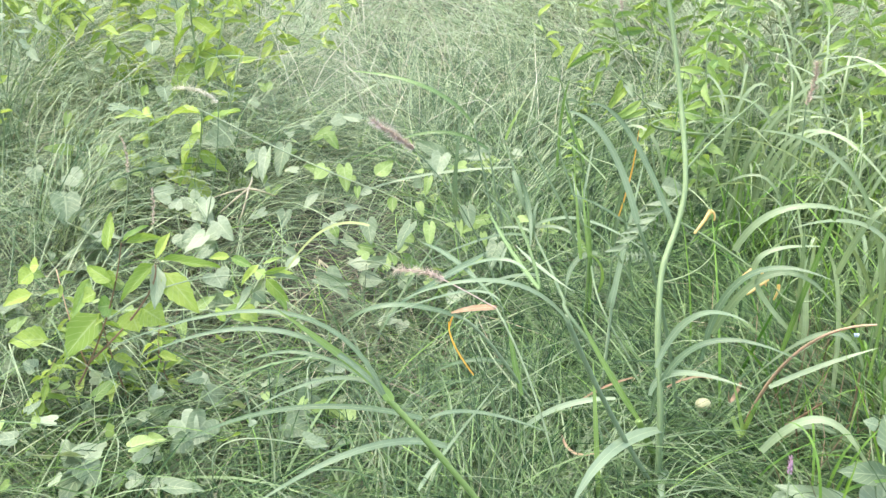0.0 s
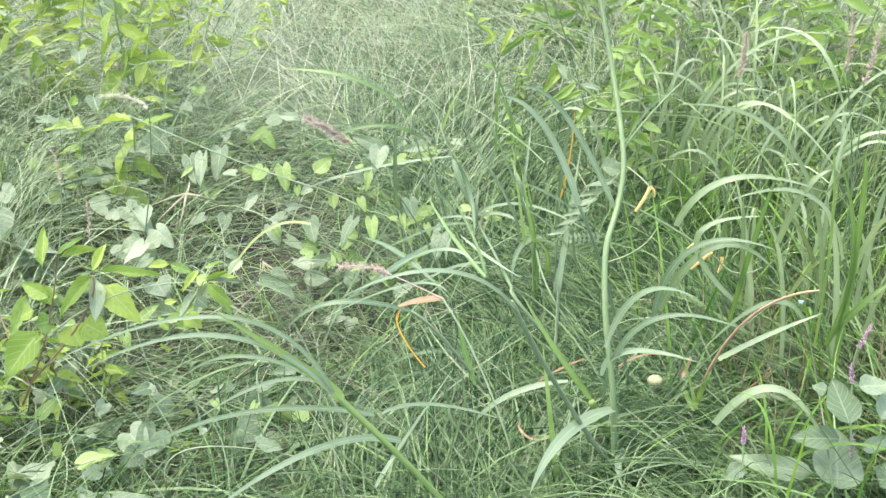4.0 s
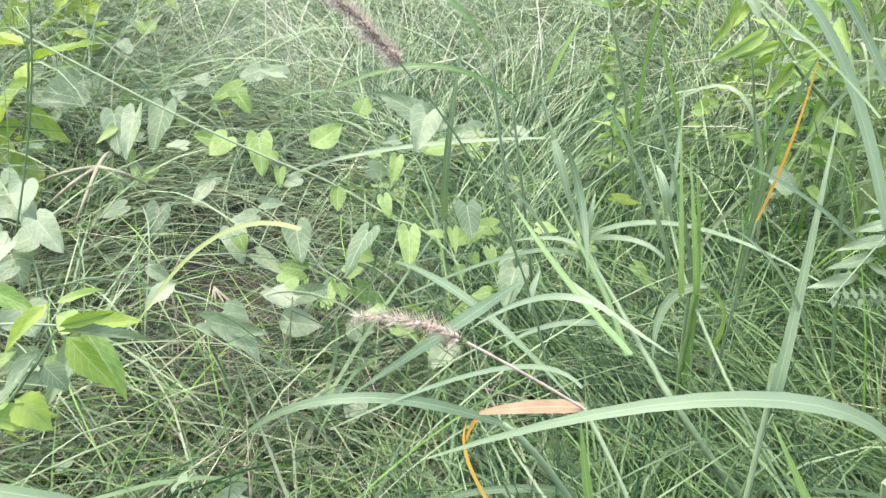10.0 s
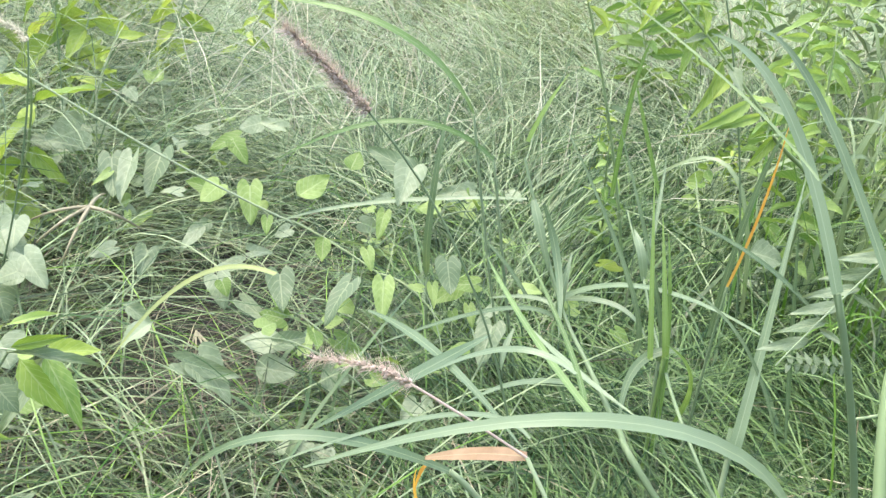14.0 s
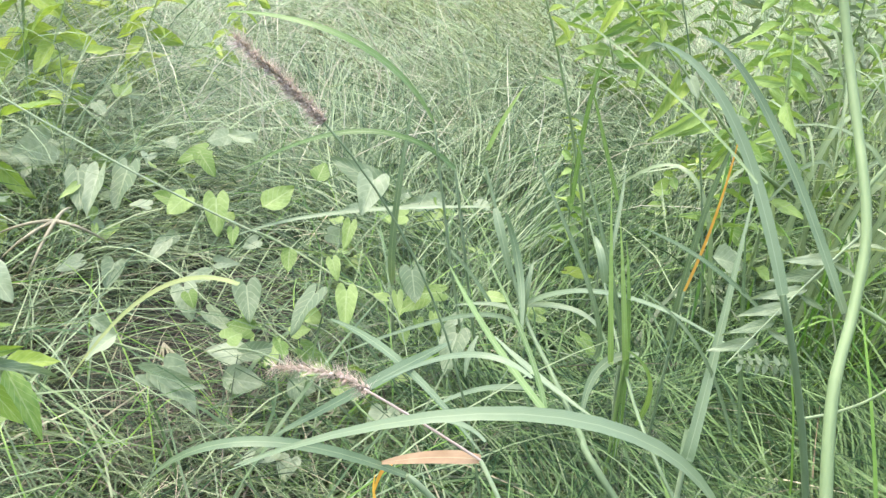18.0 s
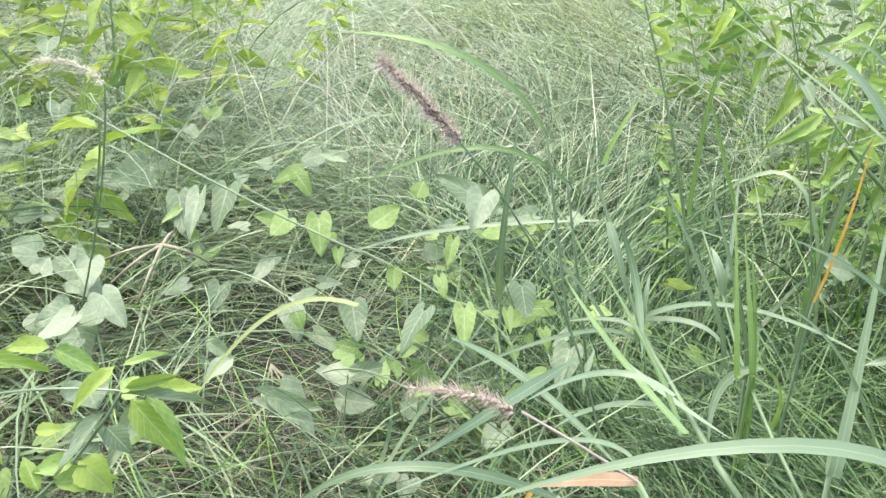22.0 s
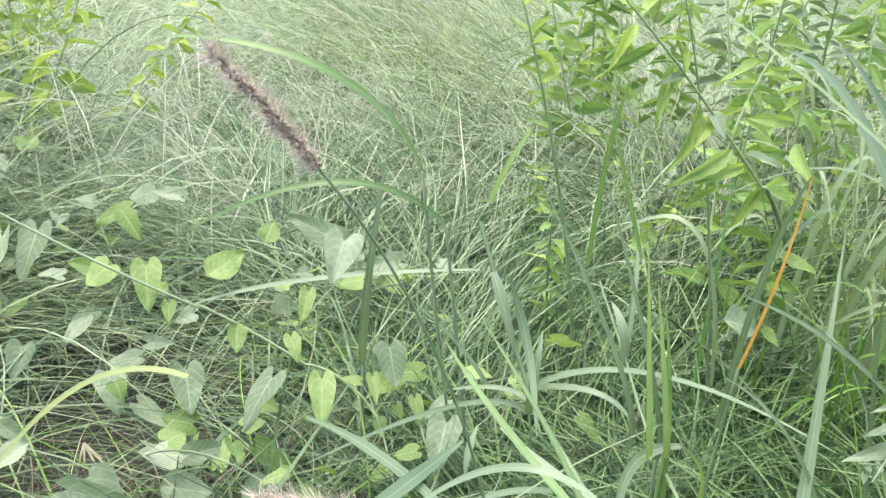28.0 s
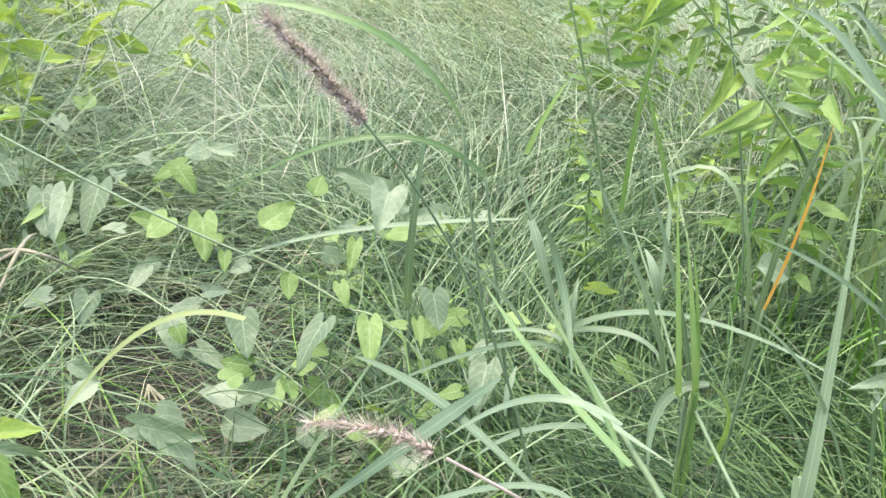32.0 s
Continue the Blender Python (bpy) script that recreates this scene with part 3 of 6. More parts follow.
v = thing("heart_leaved_vine", (-0.150, 1.600, -0.020), "creeping vine with heart-shaped leaves over the matted grass", "vine")
stalk(v, (-0.417, 1.717, 0.265), (-0.230, 1.698, 0.171), (-0.100, 1.694, 0.115), 0.0012, 0.0012, MAT_CULM, name="vine_stem")
stalk(v, (-0.125, 1.694, 0.126), (-0.076, 1.680, 0.108), (-0.026, 1.650, 0.091), 0.0012, 0.0012, MAT_STEM, name='vine_stem')
stalk(v, (-0.026, 1.650, 0.091), (0.009, 1.630, 0.086), (0.044, 1.600, 0.060), 0.0012, 0.0009, MAT_STEM, name='vine_stem')
leaf(v, (-0.151, 1.610, 0.025), (-0.167, 1.616, 0.031), 0.0066, MAT_VINE, "heart", 1, 0)
leaf(v, (-0.118, 1.565, 0.046), (-0.163, 1.566, 0.050), 0.0278, MAT_VINE, "oval", 2, 10)
leaf(v, (-0.140, 1.531, 0.040), (-0.096, 1.529, 0.036), 0.0284, MAT_VINE, "oval", 3, 0)
leaf(v, (-0.119, 1.546, 0.060), (-0.087, 1.555, 0.066), 0.0211, MAT_VINE, "heart", 4, 0)
leaf(v, (-0.094, 1.542, 0.054), (-0.087, 1.564, 0.072), 0.0143, MAT_HEART, "heart", 5, 0)
leaf(v, (-0.180, 1.456, 0.090), (-0.147, 1.429, 0.066), 0.0392, MAT_VINE, "heart", 6, -10)
leaf(v, (-0.192, 1.447, 0.092), (-0.141, 1.441, 0.084), 0.0223, MAT_VINE, "heart", 7, 20)
leaf(v, (-0.129, 1.632, 0.091), (-0.121, 1.600, 0.065), 0.0339, MAT_VINE, "heart", 8, 0)
leaf(v, (-0.055, 1.585, 0.111), (-0.079, 1.550, 0.085), 0.0286, MAT_VINE, "heart", 9, 25)
leaf(v, (-0.021, 1.441, 0.189), (-0.020, 1.415, 0.167), 0.0205, MAT_HEART, "heart", 10, 0)
leaf(v, (0.040, 1.572, 0.149), (0.045, 1.545, 0.127), 0.0280, MAT_VINE, "heart", 11, 0)
leaf(v, (-0.003, 1.578, 0.239), (-0.013, 1.548, 0.217), 0.0342, MAT_VINE, "heart", 12, 0)
leaf(v, (0.000, 1.650, 0.209), (-0.049, 1.669, 0.227), 0.0283, MAT_VINE, "heart", 13, -25)
leaf(v, (-0.111, 1.610, 0.190), (-0.082, 1.632, 0.206), 0.0248, MAT_HEART, "oval", 14, 0)
leaf(v, (-0.067, 1.769, 0.160), (-0.059, 1.790, 0.176), 0.0216, MAT_HEART, "oval", 15, 0)
leaf(v, (-0.173, 1.718, 0.152), (-0.167, 1.684, 0.124), 0.0301, MAT_HEART, "heart", 16, 0)
leaf(v, (-0.209, 1.733, 0.145), (-0.226, 1.715, 0.131), 0.0282, MAT_HEART, "heart", 17, 0)
leaf(v, (-0.217, 1.743, 0.134), (-0.250, 1.751, 0.142), 0.0249, MAT_HEART, "heart", 18, 0)
leaf(v, (-0.146, 1.655, 0.144), (-0.145, 1.640, 0.132), 0.0138, MAT_HEART, "heart", 19, 0)
leaf(v, (-0.087, 1.655, 0.127), (-0.086, 1.632, 0.109), 0.0162, MAT_HEART, "oval", 20, 0)
leaf(v, (-0.040, 1.615, 0.135), (-0.033, 1.598, 0.121), 0.0157, MAT_HEART, "heart", 21, 0)
leaf(v, (-0.025, 1.704, 0.138), (-0.030, 1.679, 0.118), 0.0168, MAT_HEART, "heart", 22, 0)
leaf(v, (0.017, 1.573, 0.117), (0.003, 1.575, 0.119), 0.0099, MAT_HEART, "heart", 23, 0)
leaf(v, (0.027, 1.564, 0.125), (0.030, 1.545, 0.111), 0.0129, MAT_HEART, "heart", 24, 0)
leaf(v, (0.050, 1.576, 0.092), (0.055, 1.567, 0.084), 0.0121, MAT_HEART, "heart", 25, 0)
leaf(v, (0.036, 1.568, 0.083), (0.038, 1.557, 0.073), 0.0143, MAT_HEART, "heart", 26, 0)
leaf(v, (0.067, 1.584, 0.095), (0.072, 1.567, 0.081), 0.0133, MAT_HEART, "heart", 27, 0)
leaf(v, (0.087, 1.534, 0.101), (0.075, 1.502, 0.076), 0.0312, MAT_VINE, "heart", 28, 15)
leaf(v, (-0.347, 1.814, 0.135), (-0.336, 1.774, 0.102), 0.0324, MAT_VINE, "heart", 29, 0)
leaf(v, (-0.323, 1.814, 0.136), (-0.331, 1.769, 0.101), 0.0294, MAT_VINE, "heart", 30, 20)
leaf(v, (-0.294, 1.835, 0.136), (-0.302, 1.789, 0.100), 0.0388, MAT_VINE, "heart", 31, 15)
leaf(v, (-0.346, 1.796, 0.124), (-0.363, 1.780, 0.112), 0.0116, MAT_HEART, "heart", 32, 0)
leaf(v, (-0.331, 1.810, 0.094), (-0.329, 1.795, 0.082), 0.0119, MAT_HEART, "oval", 33, 0)
leaf(v, (-0.321, 1.776, 0.084), (-0.316, 1.762, 0.072), 0.0091, MAT_HEART, "heart", 34, 0)
leaf(v, (-0.435, 1.992, 0.091), (-0.503, 1.979, 0.085), 0.0456, MAT_VINE, "heart", 35, 10)
leaf(v, (-0.438, 1.976, 0.089), (-0.461, 1.947, 0.067), 0.0300, MAT_VINE, "heart", 36, 30)
leaf(v, (-0.395, 1.540, 0.123), (-0.422, 1.524, 0.113), 0.0358, MAT_VINE, "heart", 37, 0)
leaf(v, (-0.384, 1.517, 0.127), (-0.414, 1.492, 0.109), 0.0291, MAT_VINE, "heart", 38, 20)
leaf(v, (-0.374, 1.498, 0.114), (-0.396, 1.481, 0.102), 0.0196, MAT_VINE, "heart", 39, 0)
leaf(v, (-0.373, 1.582, 0.118), (-0.346, 1.558, 0.098), 0.0322, MAT_VINE, "heart", 40, 0)
leaf(v, (-0.373, 1.561, 0.111), (-0.392, 1.552, 0.105), 0.0281, MAT_VINE, "heart", 41, 0)
leaf(v, (-0.411, 1.670, 0.107), (-0.435, 1.671, 0.109), 0.0269, MAT_VINE, "heart", 42, 0)
leaf(v, (-0.407, 1.660, 0.118), (-0.404, 1.635, 0.098), 0.0330, MAT_VINE, "heart", 43, 0)
leaf(v, (-0.463, 1.663, 0.102), (-0.458, 1.679, 0.114), 0.0282, MAT_VINE, "heart", 44, 0)
leaf(v, (-0.256, 1.498, 0.119), (-0.228, 1.486, 0.107), 0.0150, MAT_VINE, "lance", 45, 0)
leaf(v, (-0.222, 1.467, 0.120), (-0.251, 1.448, 0.106), 0.0190, MAT_VINE, "lance", 46, 20)
leaf(v, (-0.315, 1.688, 0.082), (-0.340, 1.676, 0.074), 0.0178, MAT_VINE, "heart", 47, 0)
leaf(v, (-0.275, 1.674, 0.087), (-0.280, 1.650, 0.069), 0.0284, MAT_VINE, "heart", 48, 0)
leaf(v, (-0.233, 1.737, 0.087), (-0.249, 1.714, 0.069), 0.0199, MAT_VINE, "heart", 49, 0)
leaf(v, (-0.228, 1.763, 0.083), (-0.242, 1.750, 0.073), 0.0189, MAT_VINE, "heart", 50, 0)
leaf(v, (-0.193, 1.624, 0.089), (-0.181, 1.598, 0.067), 0.0299, MAT_VINE, "heart", 51, 0)
leaf(v, (-0.184, 1.604, 0.093), (-0.177, 1.593, 0.083), 0.0180, MAT_HEART, "heart", 52, 0)
leaf(v, (-0.178, 1.696, 0.070), (-0.205, 1.689, 0.066), 0.0181, MAT_VINE, "heart", 53, 0)
leaf(v, (-0.170, 1.709, 0.078), (-0.145, 1.712, 0.078), 0.0183, MAT_VINE, "heart", 54, 0)
leaf(v, (-0.168, 1.634, 0.055), (-0.137, 1.618, 0.041), 0.0199, MAT_VINE, "heart", 55, 0)
leaf(v, (-0.153, 1.724, 0.127), (-0.171, 1.726, 0.129), 0.0123, MAT_HEART, "oval", 56, 0)
leaf(v, (-0.373, 2.147, 0.129), (-0.391, 2.161, 0.141), 0.0195, MAT_HEART, "heart", 57, 0)
leaf(v, (-0.370, 2.139, 0.127), (-0.362, 2.159, 0.143), 0.0194, MAT_HEART, "oval", 58, 0)
leaf(v, (-0.390, 2.075, 0.134), (-0.376, 2.062, 0.122), 0.0211, MAT_VINE, "heart", 59, 0)
leaf(v, (-0.559, 2.051, 0.167), (-0.557, 2.029, 0.149), 0.0377, MAT_VINE, "heart", 60, 0)
leaf(v, (-0.591, 2.125, 0.237), (-0.589, 2.102, 0.219), 0.0351, MAT_VINE, "heart", 61, 0)
leaf(v, (-0.266, 1.984, 0.117), (-0.285, 1.986, 0.119), 0.0218, MAT_VINE, "heart", 62, 0)
leaf(v, (-0.217, 1.921, 0.133), (-0.251, 1.905, 0.123), 0.0267, MAT_HEART, "heart", 63, 0)
leaf(v, (-0.217, 1.891, 0.137), (-0.197, 1.870, 0.119), 0.0234, MAT_HEART, "heart", 64, 0)
leaf(v, (-0.199, 1.985, 0.131), (-0.224, 1.976, 0.125), 0.0284, MAT_VINE, "heart", 65, 0)
leaf(v, (-0.170, 1.997, 0.124), (-0.209, 2.004, 0.132), 0.0220, MAT_VINE, "heart", 66, 0)
leaf(v, (0.019, 1.492, 0.033), (0.005, 1.478, 0.023), 0.0274, MAT_VINE, "heart", 67, 0)
leaf(v, (0.024, 1.499, 0.032), (0.038, 1.491, 0.024), 0.0217, MAT_VINE, "heart", 68, 0)
leaf(v, (-0.079, 1.412, 0.041), (-0.108, 1.402, 0.035), 0.0220, MAT_VINE, "heart", 69, 0)
leaf(v, (-0.062, 1.410, 0.034), (-0.068, 1.394, 0.022), 0.0242, MAT_VINE, "heart", 70, 15)
leaf(v, (-0.074, 1.512, 0.051), (-0.046, 1.508, 0.045), 0.0302, MAT_VINE, "oval", 71, 0)
leaf(v, (0.082, 1.907, 0.089), (0.039, 1.900, 0.087), 0.0274, MAT_VINE, "heart", 72, 0)
leaf(v, (0.376, 1.690, 0.130), (0.419, 1.688, 0.126), 0.0383, MAT_VINE, "lance", 73, 0)
leaf(v, (-0.672, 1.765, 0.115), (-0.644, 1.749, 0.101), 0.0456, MAT_VINE, "heart", 74, 0)
leaf(v, (-0.636, 1.660, 0.113), (-0.653, 1.646, 0.103), 0.0609, MAT_VINE, "heart", 75, -15)
leaf(v, (-0.648, 1.658, 0.125), (-0.637, 1.617, 0.092), 0.0540, MAT_VINE, "heart", 76, -20)
leaf(v, (-0.651, 1.996, 0.151), (-0.595, 1.994, 0.145), 0.0300, MAT_VINE, "heart", 77, -25)
leaf(v, (-0.618, 1.987, 0.130), (-0.573, 1.984, 0.126), 0.0300, MAT_VINE, "heart", 78, -15)
leaf(v, (-0.482, 1.708, 0.104), (-0.513, 1.715, 0.112), 0.0402, MAT_VINE, "heart", 79, -25)
leaf(v, (-0.448, 1.709, 0.098), (-0.426, 1.684, 0.078), 0.0446, MAT_VINE, "heart", 80, 20)
leaf(v, (-0.425, 1.665, 0.093), (-0.395, 1.654, 0.083), 0.0439, MAT_VINE, "heart", 81, -25)
leaf(v, (-0.744, 1.785, 0.117), (-0.735, 1.763, 0.099), 0.0345, MAT_VINE, "heart", 82, -5)
leaf(v, (-0.432, 1.580, 0.096), (-0.416, 1.561, 0.080), 0.0484, MAT_VINE, "heart", 83, 0)
leaf(v, (-0.397, 1.566, 0.088), (-0.381, 1.543, 0.068), 0.0419, MAT_VINE, "heart", 84, -5)
leaf(v, (-0.361, 1.470, 0.086), (-0.346, 1.453, 0.070), 0.0500, MAT_VINE, "heart", 85, -15)
leaf(v, (-0.424, 1.953, 0.115), (-0.466, 1.931, 0.101), 0.0567, MAT_VINE, "heart", 86, -25)
leaf(v, (-0.520, 1.882, 0.106), (-0.497, 1.864, 0.090), 0.0240, MAT_VINE, "heart", 87, -25)
leaf(v, (-0.336, 1.412, 0.065), (-0.371, 1.418, 0.071), 0.0392, MAT_VINE, "heart", 88, -25)
leaf(v, (-0.447, 1.246, 0.088), (-0.475, 1.219, 0.068), 0.0265, MAT_VINE, "heart", 89, 15)
leaf(v, (-0.393, 1.201, 0.063), (-0.405, 1.188, 0.053), 0.0226, MAT_VINE, "heart", 90, -15)
leaf(v, (-0.332, 1.094, 0.062), (-0.352, 1.082, 0.054), 0.0327, MAT_VINE, "heart", 91, -15)
leaf(v, (-0.309, 1.115, 0.078), (-0.331, 1.088, 0.058), 0.0492, MAT_VINE, "heart", 92, -20)
leaf(v, (-0.341, 1.114, 0.079), (-0.317, 1.089, 0.057), 0.0492, MAT_VINE, "heart", 93, 15)
leaf(v, (-0.368, 1.085, 0.051), (-0.388, 1.076, 0.045), 0.0212, MAT_VINE, "heart", 94, -15)
leaf(v, (-0.443, 1.029, 0.076), (-0.423, 1.011, 0.060), 0.0390, MAT_VINE, "heart", 95, -25)
leaf(v, (-0.384, 1.012, 0.068), (-0.363, 1.013, 0.068), 0.0279, MAT_VINE, "heart", 96, -15)
leaf(v, (-0.329, 0.989, 0.080), (-0.285, 0.986, 0.076), 0.0228, MAT_VINE, "heart", 97, -25)
leaf(v, (-0.554, 1.195, 0.105), (-0.570, 1.201, 0.111), 0.0257, MAT_VINE, "heart", 98, -5)
leaf(v, (-0.345, 1.234, 0.062), (-0.324, 1.225, 0.054), 0.0213, MAT_VINE, "heart", 99, -25)
leaf(v, (-0.225, 1.228, 0.062), (-0.240, 1.218, 0.054), 0.0159, MAT_VINE, "heart", 100, -25)
leaf(v, (-0.182, 1.198, 0.055), (-0.197, 1.179, 0.041), 0.0435, MAT_VINE, "heart", 101, -25)
leaf(v, (-0.202, 1.162, 0.050), (-0.171, 1.160, 0.046), 0.0308, MAT_VINE, "heart", 102, 15)
leaf(v, (-0.207, 1.139, 0.053), (-0.176, 1.129, 0.043), 0.0371, MAT_VINE, "heart", 103, -5)
leaf(v, (-0.217, 1.147, 0.032), (-0.186, 1.140, 0.024), 0.0307, MAT_VINE, "heart", 104, -25)
leaf(v, (-0.170, 1.140, 0.033), (-0.139, 1.129, 0.023), 0.0255, MAT_VINE, "heart", 105, -5)
leaf(v, (-0.634, 1.843, 0.135), (-0.626, 1.825, 0.121), 0.0227, MAT_HEART, "heart", 106, 0)
leaf(v, (-0.700, 1.850, 0.126), (-0.747, 1.850, 0.130), 0.0229, MAT_HEART, "heart", 107, -20)
leaf(v, (-0.723, 1.942, 0.156), (-0.725, 1.922, 0.140), 0.0172, MAT_HEART, "heart", 108, -20)
leaf(v, (-0.605, 1.264, 0.123), (-0.584, 1.278, 0.133), 0.0203, MAT_HEART, "heart", 109, 0)
leaf(v, (-0.630, 1.404, 0.131), (-0.600, 1.398, 0.125), 0.0252, MAT_HEART, "heart", 110, 15)
leaf(v, (-0.375, 1.394, 0.071), (-0.351, 1.413, 0.085), 0.0188, MAT_HEART, "heart", 111, -10)
leaf(v, (-0.311, 1.380, 0.086), (-0.286, 1.388, 0.090), 0.0253, MAT_HEART, "heart", 112, 0)
leaf(v, (-0.465, 1.164, 0.081), (-0.442, 1.184, 0.095), 0.0180, MAT_HEART, "heart", 113, 10)
leaf(v, (-0.385, 1.326, 0.086), (-0.378, 1.306, 0.070), 0.0195, MAT_HEART, "heart", 114, -20)
leaf(v, (-0.511, 1.190, 0.080), (-0.525, 1.184, 0.076), 0.0106, MAT_HEART, "heart", 115, -20)

v = thing("tall_pod_weed", (0.260, 1.120, -0.030), "tall weed with a thick pale stem, feathery leaves and yellow pods", "weed")
stalk_path(v, [(0.271, 1.018, -0.091), (0.265, 1.039, 0.127), (0.259, 1.081, 0.231), (0.266, 1.129, 0.297), (0.289, 1.177, 0.333), (0.303, 1.219, 0.375), (0.303, 1.293, 0.450), (0.292, 1.346, 0.537), (0.279, 1.378, 0.601)], 0.0039, 0.0028, MAT_STEM)
stalk(v, (0.301, 1.208, 0.321), (0.361, 1.187, 0.291), (0.419, 1.166, 0.252), 0.0017, 0.0013, MAT_STEM, name='branch')
stalk(v, (0.419, 1.166, 0.252), (0.443, 1.155, 0.236), (0.470, 1.145, 0.249), 0.0013, 0.0007, MAT_STEM, name='branch')
stalk(v, (0.390, 1.166, 0.279), (0.377, 1.166, 0.266), (0.363, 1.166, 0.249), 0.0030, 0.0018, MAT_YELLOW, name='pod')
stalk(v, (0.409, 1.166, 0.264), (0.399, 1.166, 0.253), (0.385, 1.166, 0.240), 0.0030, 0.0018, MAT_YELLOW, name='pod')
stalk(v, (0.424, 1.166, 0.254), (0.424, 1.166, 0.244), (0.421, 1.166, 0.232), 0.0022, 0.0013, MAT_YELLOW, name='pod')
stalk(v, (0.398, 1.166, 0.275), (0.404, 1.166, 0.265), (0.408, 1.166, 0.253), 0.0021, 0.0013, MAT_YELLOW, name='pod')
stalk(v, (0.325, 1.166, 0.361), (0.319, 1.166, 0.347), (0.309, 1.166, 0.329), 0.0026, 0.0016, MAT_YELLOW, name='pod')
stalk(v, (0.325, 1.166, 0.361), (0.330, 1.166, 0.356), (0.331, 1.166, 0.347), 0.0017, 0.0011, MAT_YELLOW, name='pod')
stalk(v, (0.303, 1.200, 0.374), (0.314, 1.180, 0.370), (0.325, 1.166, 0.361), 0.0007, 0.0007, MAT_STEM, name='branch')
stalk(v, (0.311, 1.251, 0.375), (0.350, 1.272, 0.413), (0.406, 1.293, 0.458), 0.0017, 0.0010, MAT_STEM, name='branch')
stalk(v, (0.308, 1.230, 0.357), (0.262, 1.197, 0.331), (0.207, 1.150, 0.302), 0.0009, 0.0004, MAT_CULM, name='leaf_stalk')
leaf(v, (0.295, 1.222, 0.344), (0.254, 1.216, 0.342), 0.0073, MAT_VINE, "oval", 116, -15, name='leaflet')
leaf(v, (0.292, 1.223, 0.340), (0.308, 1.215, 0.333), 0.0039, MAT_VINE, "oval", 117, 40, name='leaflet')
leaf(v, (0.282, 1.213, 0.337), (0.243, 1.205, 0.333), 0.0072, MAT_VINE, "oval", 118, -8, name='leaflet')
leaf(v, (0.269, 1.202, 0.330), (0.232, 1.194, 0.326), 0.0072, MAT_VINE, "oval", 119, -1, name='leaflet')
leaf(v, (0.266, 1.202, 0.326), (0.282, 1.194, 0.319), 0.0038, MAT_VINE, "oval", 120, 40, name='leaflet')
leaf(v, (0.257, 1.191, 0.323), (0.220, 1.183, 0.319), 0.0071, MAT_VINE, "oval", 121, 6, name='leaflet')
leaf(v, (0.244, 1.181, 0.316), (0.210, 1.172, 0.311), 0.0071, MAT_VINE, "oval", 122, 13, name='leaflet')
leaf(v, (0.241, 1.181, 0.312), (0.257, 1.172, 0.305), 0.0038, MAT_VINE, "oval", 123, 40, name='leaflet')
leaf(v, (0.232, 1.170, 0.309), (0.199, 1.162, 0.305), 0.0070, MAT_VINE, "oval", 124, -10, name='leaflet')
stalk(v, (0.276, 1.198, 0.277), (0.257, 1.198, 0.279), (0.231, 1.198, 0.281), 0.0010, 0.0007, MAT_STEM, name='leaf_stalk')
leaf(v, (0.271, 1.195, 0.278), (0.268, 1.201, 0.284), 0.0034, MAT_VINE, "oval", 130, 0, name='leaflet')
leaf(v, (0.272, 1.201, 0.275), (0.269, 1.195, 0.271), 0.0034, MAT_VINE, "oval", 131, 0, name='leaflet')
leaf(v, (0.265, 1.195, 0.278), (0.263, 1.201, 0.284), 0.0034, MAT_VINE, "oval", 132, 0, name='leaflet')
leaf(v, (0.266, 1.201, 0.275), (0.263, 1.195, 0.271), 0.0034, MAT_VINE, "oval", 133, 0, name='leaflet')
leaf(v, (0.260, 1.195, 0.278), (0.257, 1.201, 0.284), 0.0034, MAT_VINE, "oval", 134, 0, name='leaflet')
leaf(v, (0.261, 1.201, 0.275), (0.258, 1.195, 0.271), 0.0034, MAT_VINE, "oval", 135, 0, name='leaflet')
leaf(v, (0.253, 1.195, 0.278), (0.251, 1.201, 0.284), 0.0034, MAT_VINE, "oval", 136, 0, name='leaflet')
leaf(v, (0.254, 1.201, 0.275), (0.251, 1.195, 0.271), 0.0034, MAT_VINE, "oval", 137, 0, name='leaflet')
leaf(v, (0.248, 1.195, 0.278), (0.245, 1.201, 0.284), 0.0034, MAT_VINE, "oval", 138, 0, name='leaflet')
leaf(v, (0.249, 1.201, 0.275), (0.246, 1.195, 0.271), 0.0034, MAT_VINE, "oval", 139, 0, name='leaflet')
leaf(v, (0.242, 1.195, 0.278), (0.240, 1.201, 0.284), 0.0034, MAT_VINE, "oval", 140, 0, name='leaflet')
leaf(v, (0.243, 1.201, 0.275), (0.240, 1.195, 0.271), 0.0034, MAT_VINE, "oval", 141, 0, name='leaflet')
leaf(v, (0.236, 1.195, 0.278), (0.234, 1.201, 0.284), 0.0034, MAT_VINE, "oval", 142, 0, name='leaflet')
leaf(v, (0.237, 1.201, 0.275), (0.234, 1.195, 0.271), 0.0034, MAT_VINE, "oval", 143, 0, name='leaflet')
stalk(v, (0.280, 1.187, 0.245), (0.321, 1.187, 0.262), (0.343, 1.187, 0.291), 0.0010, 0.0007, MAT_STEM, name='branch')

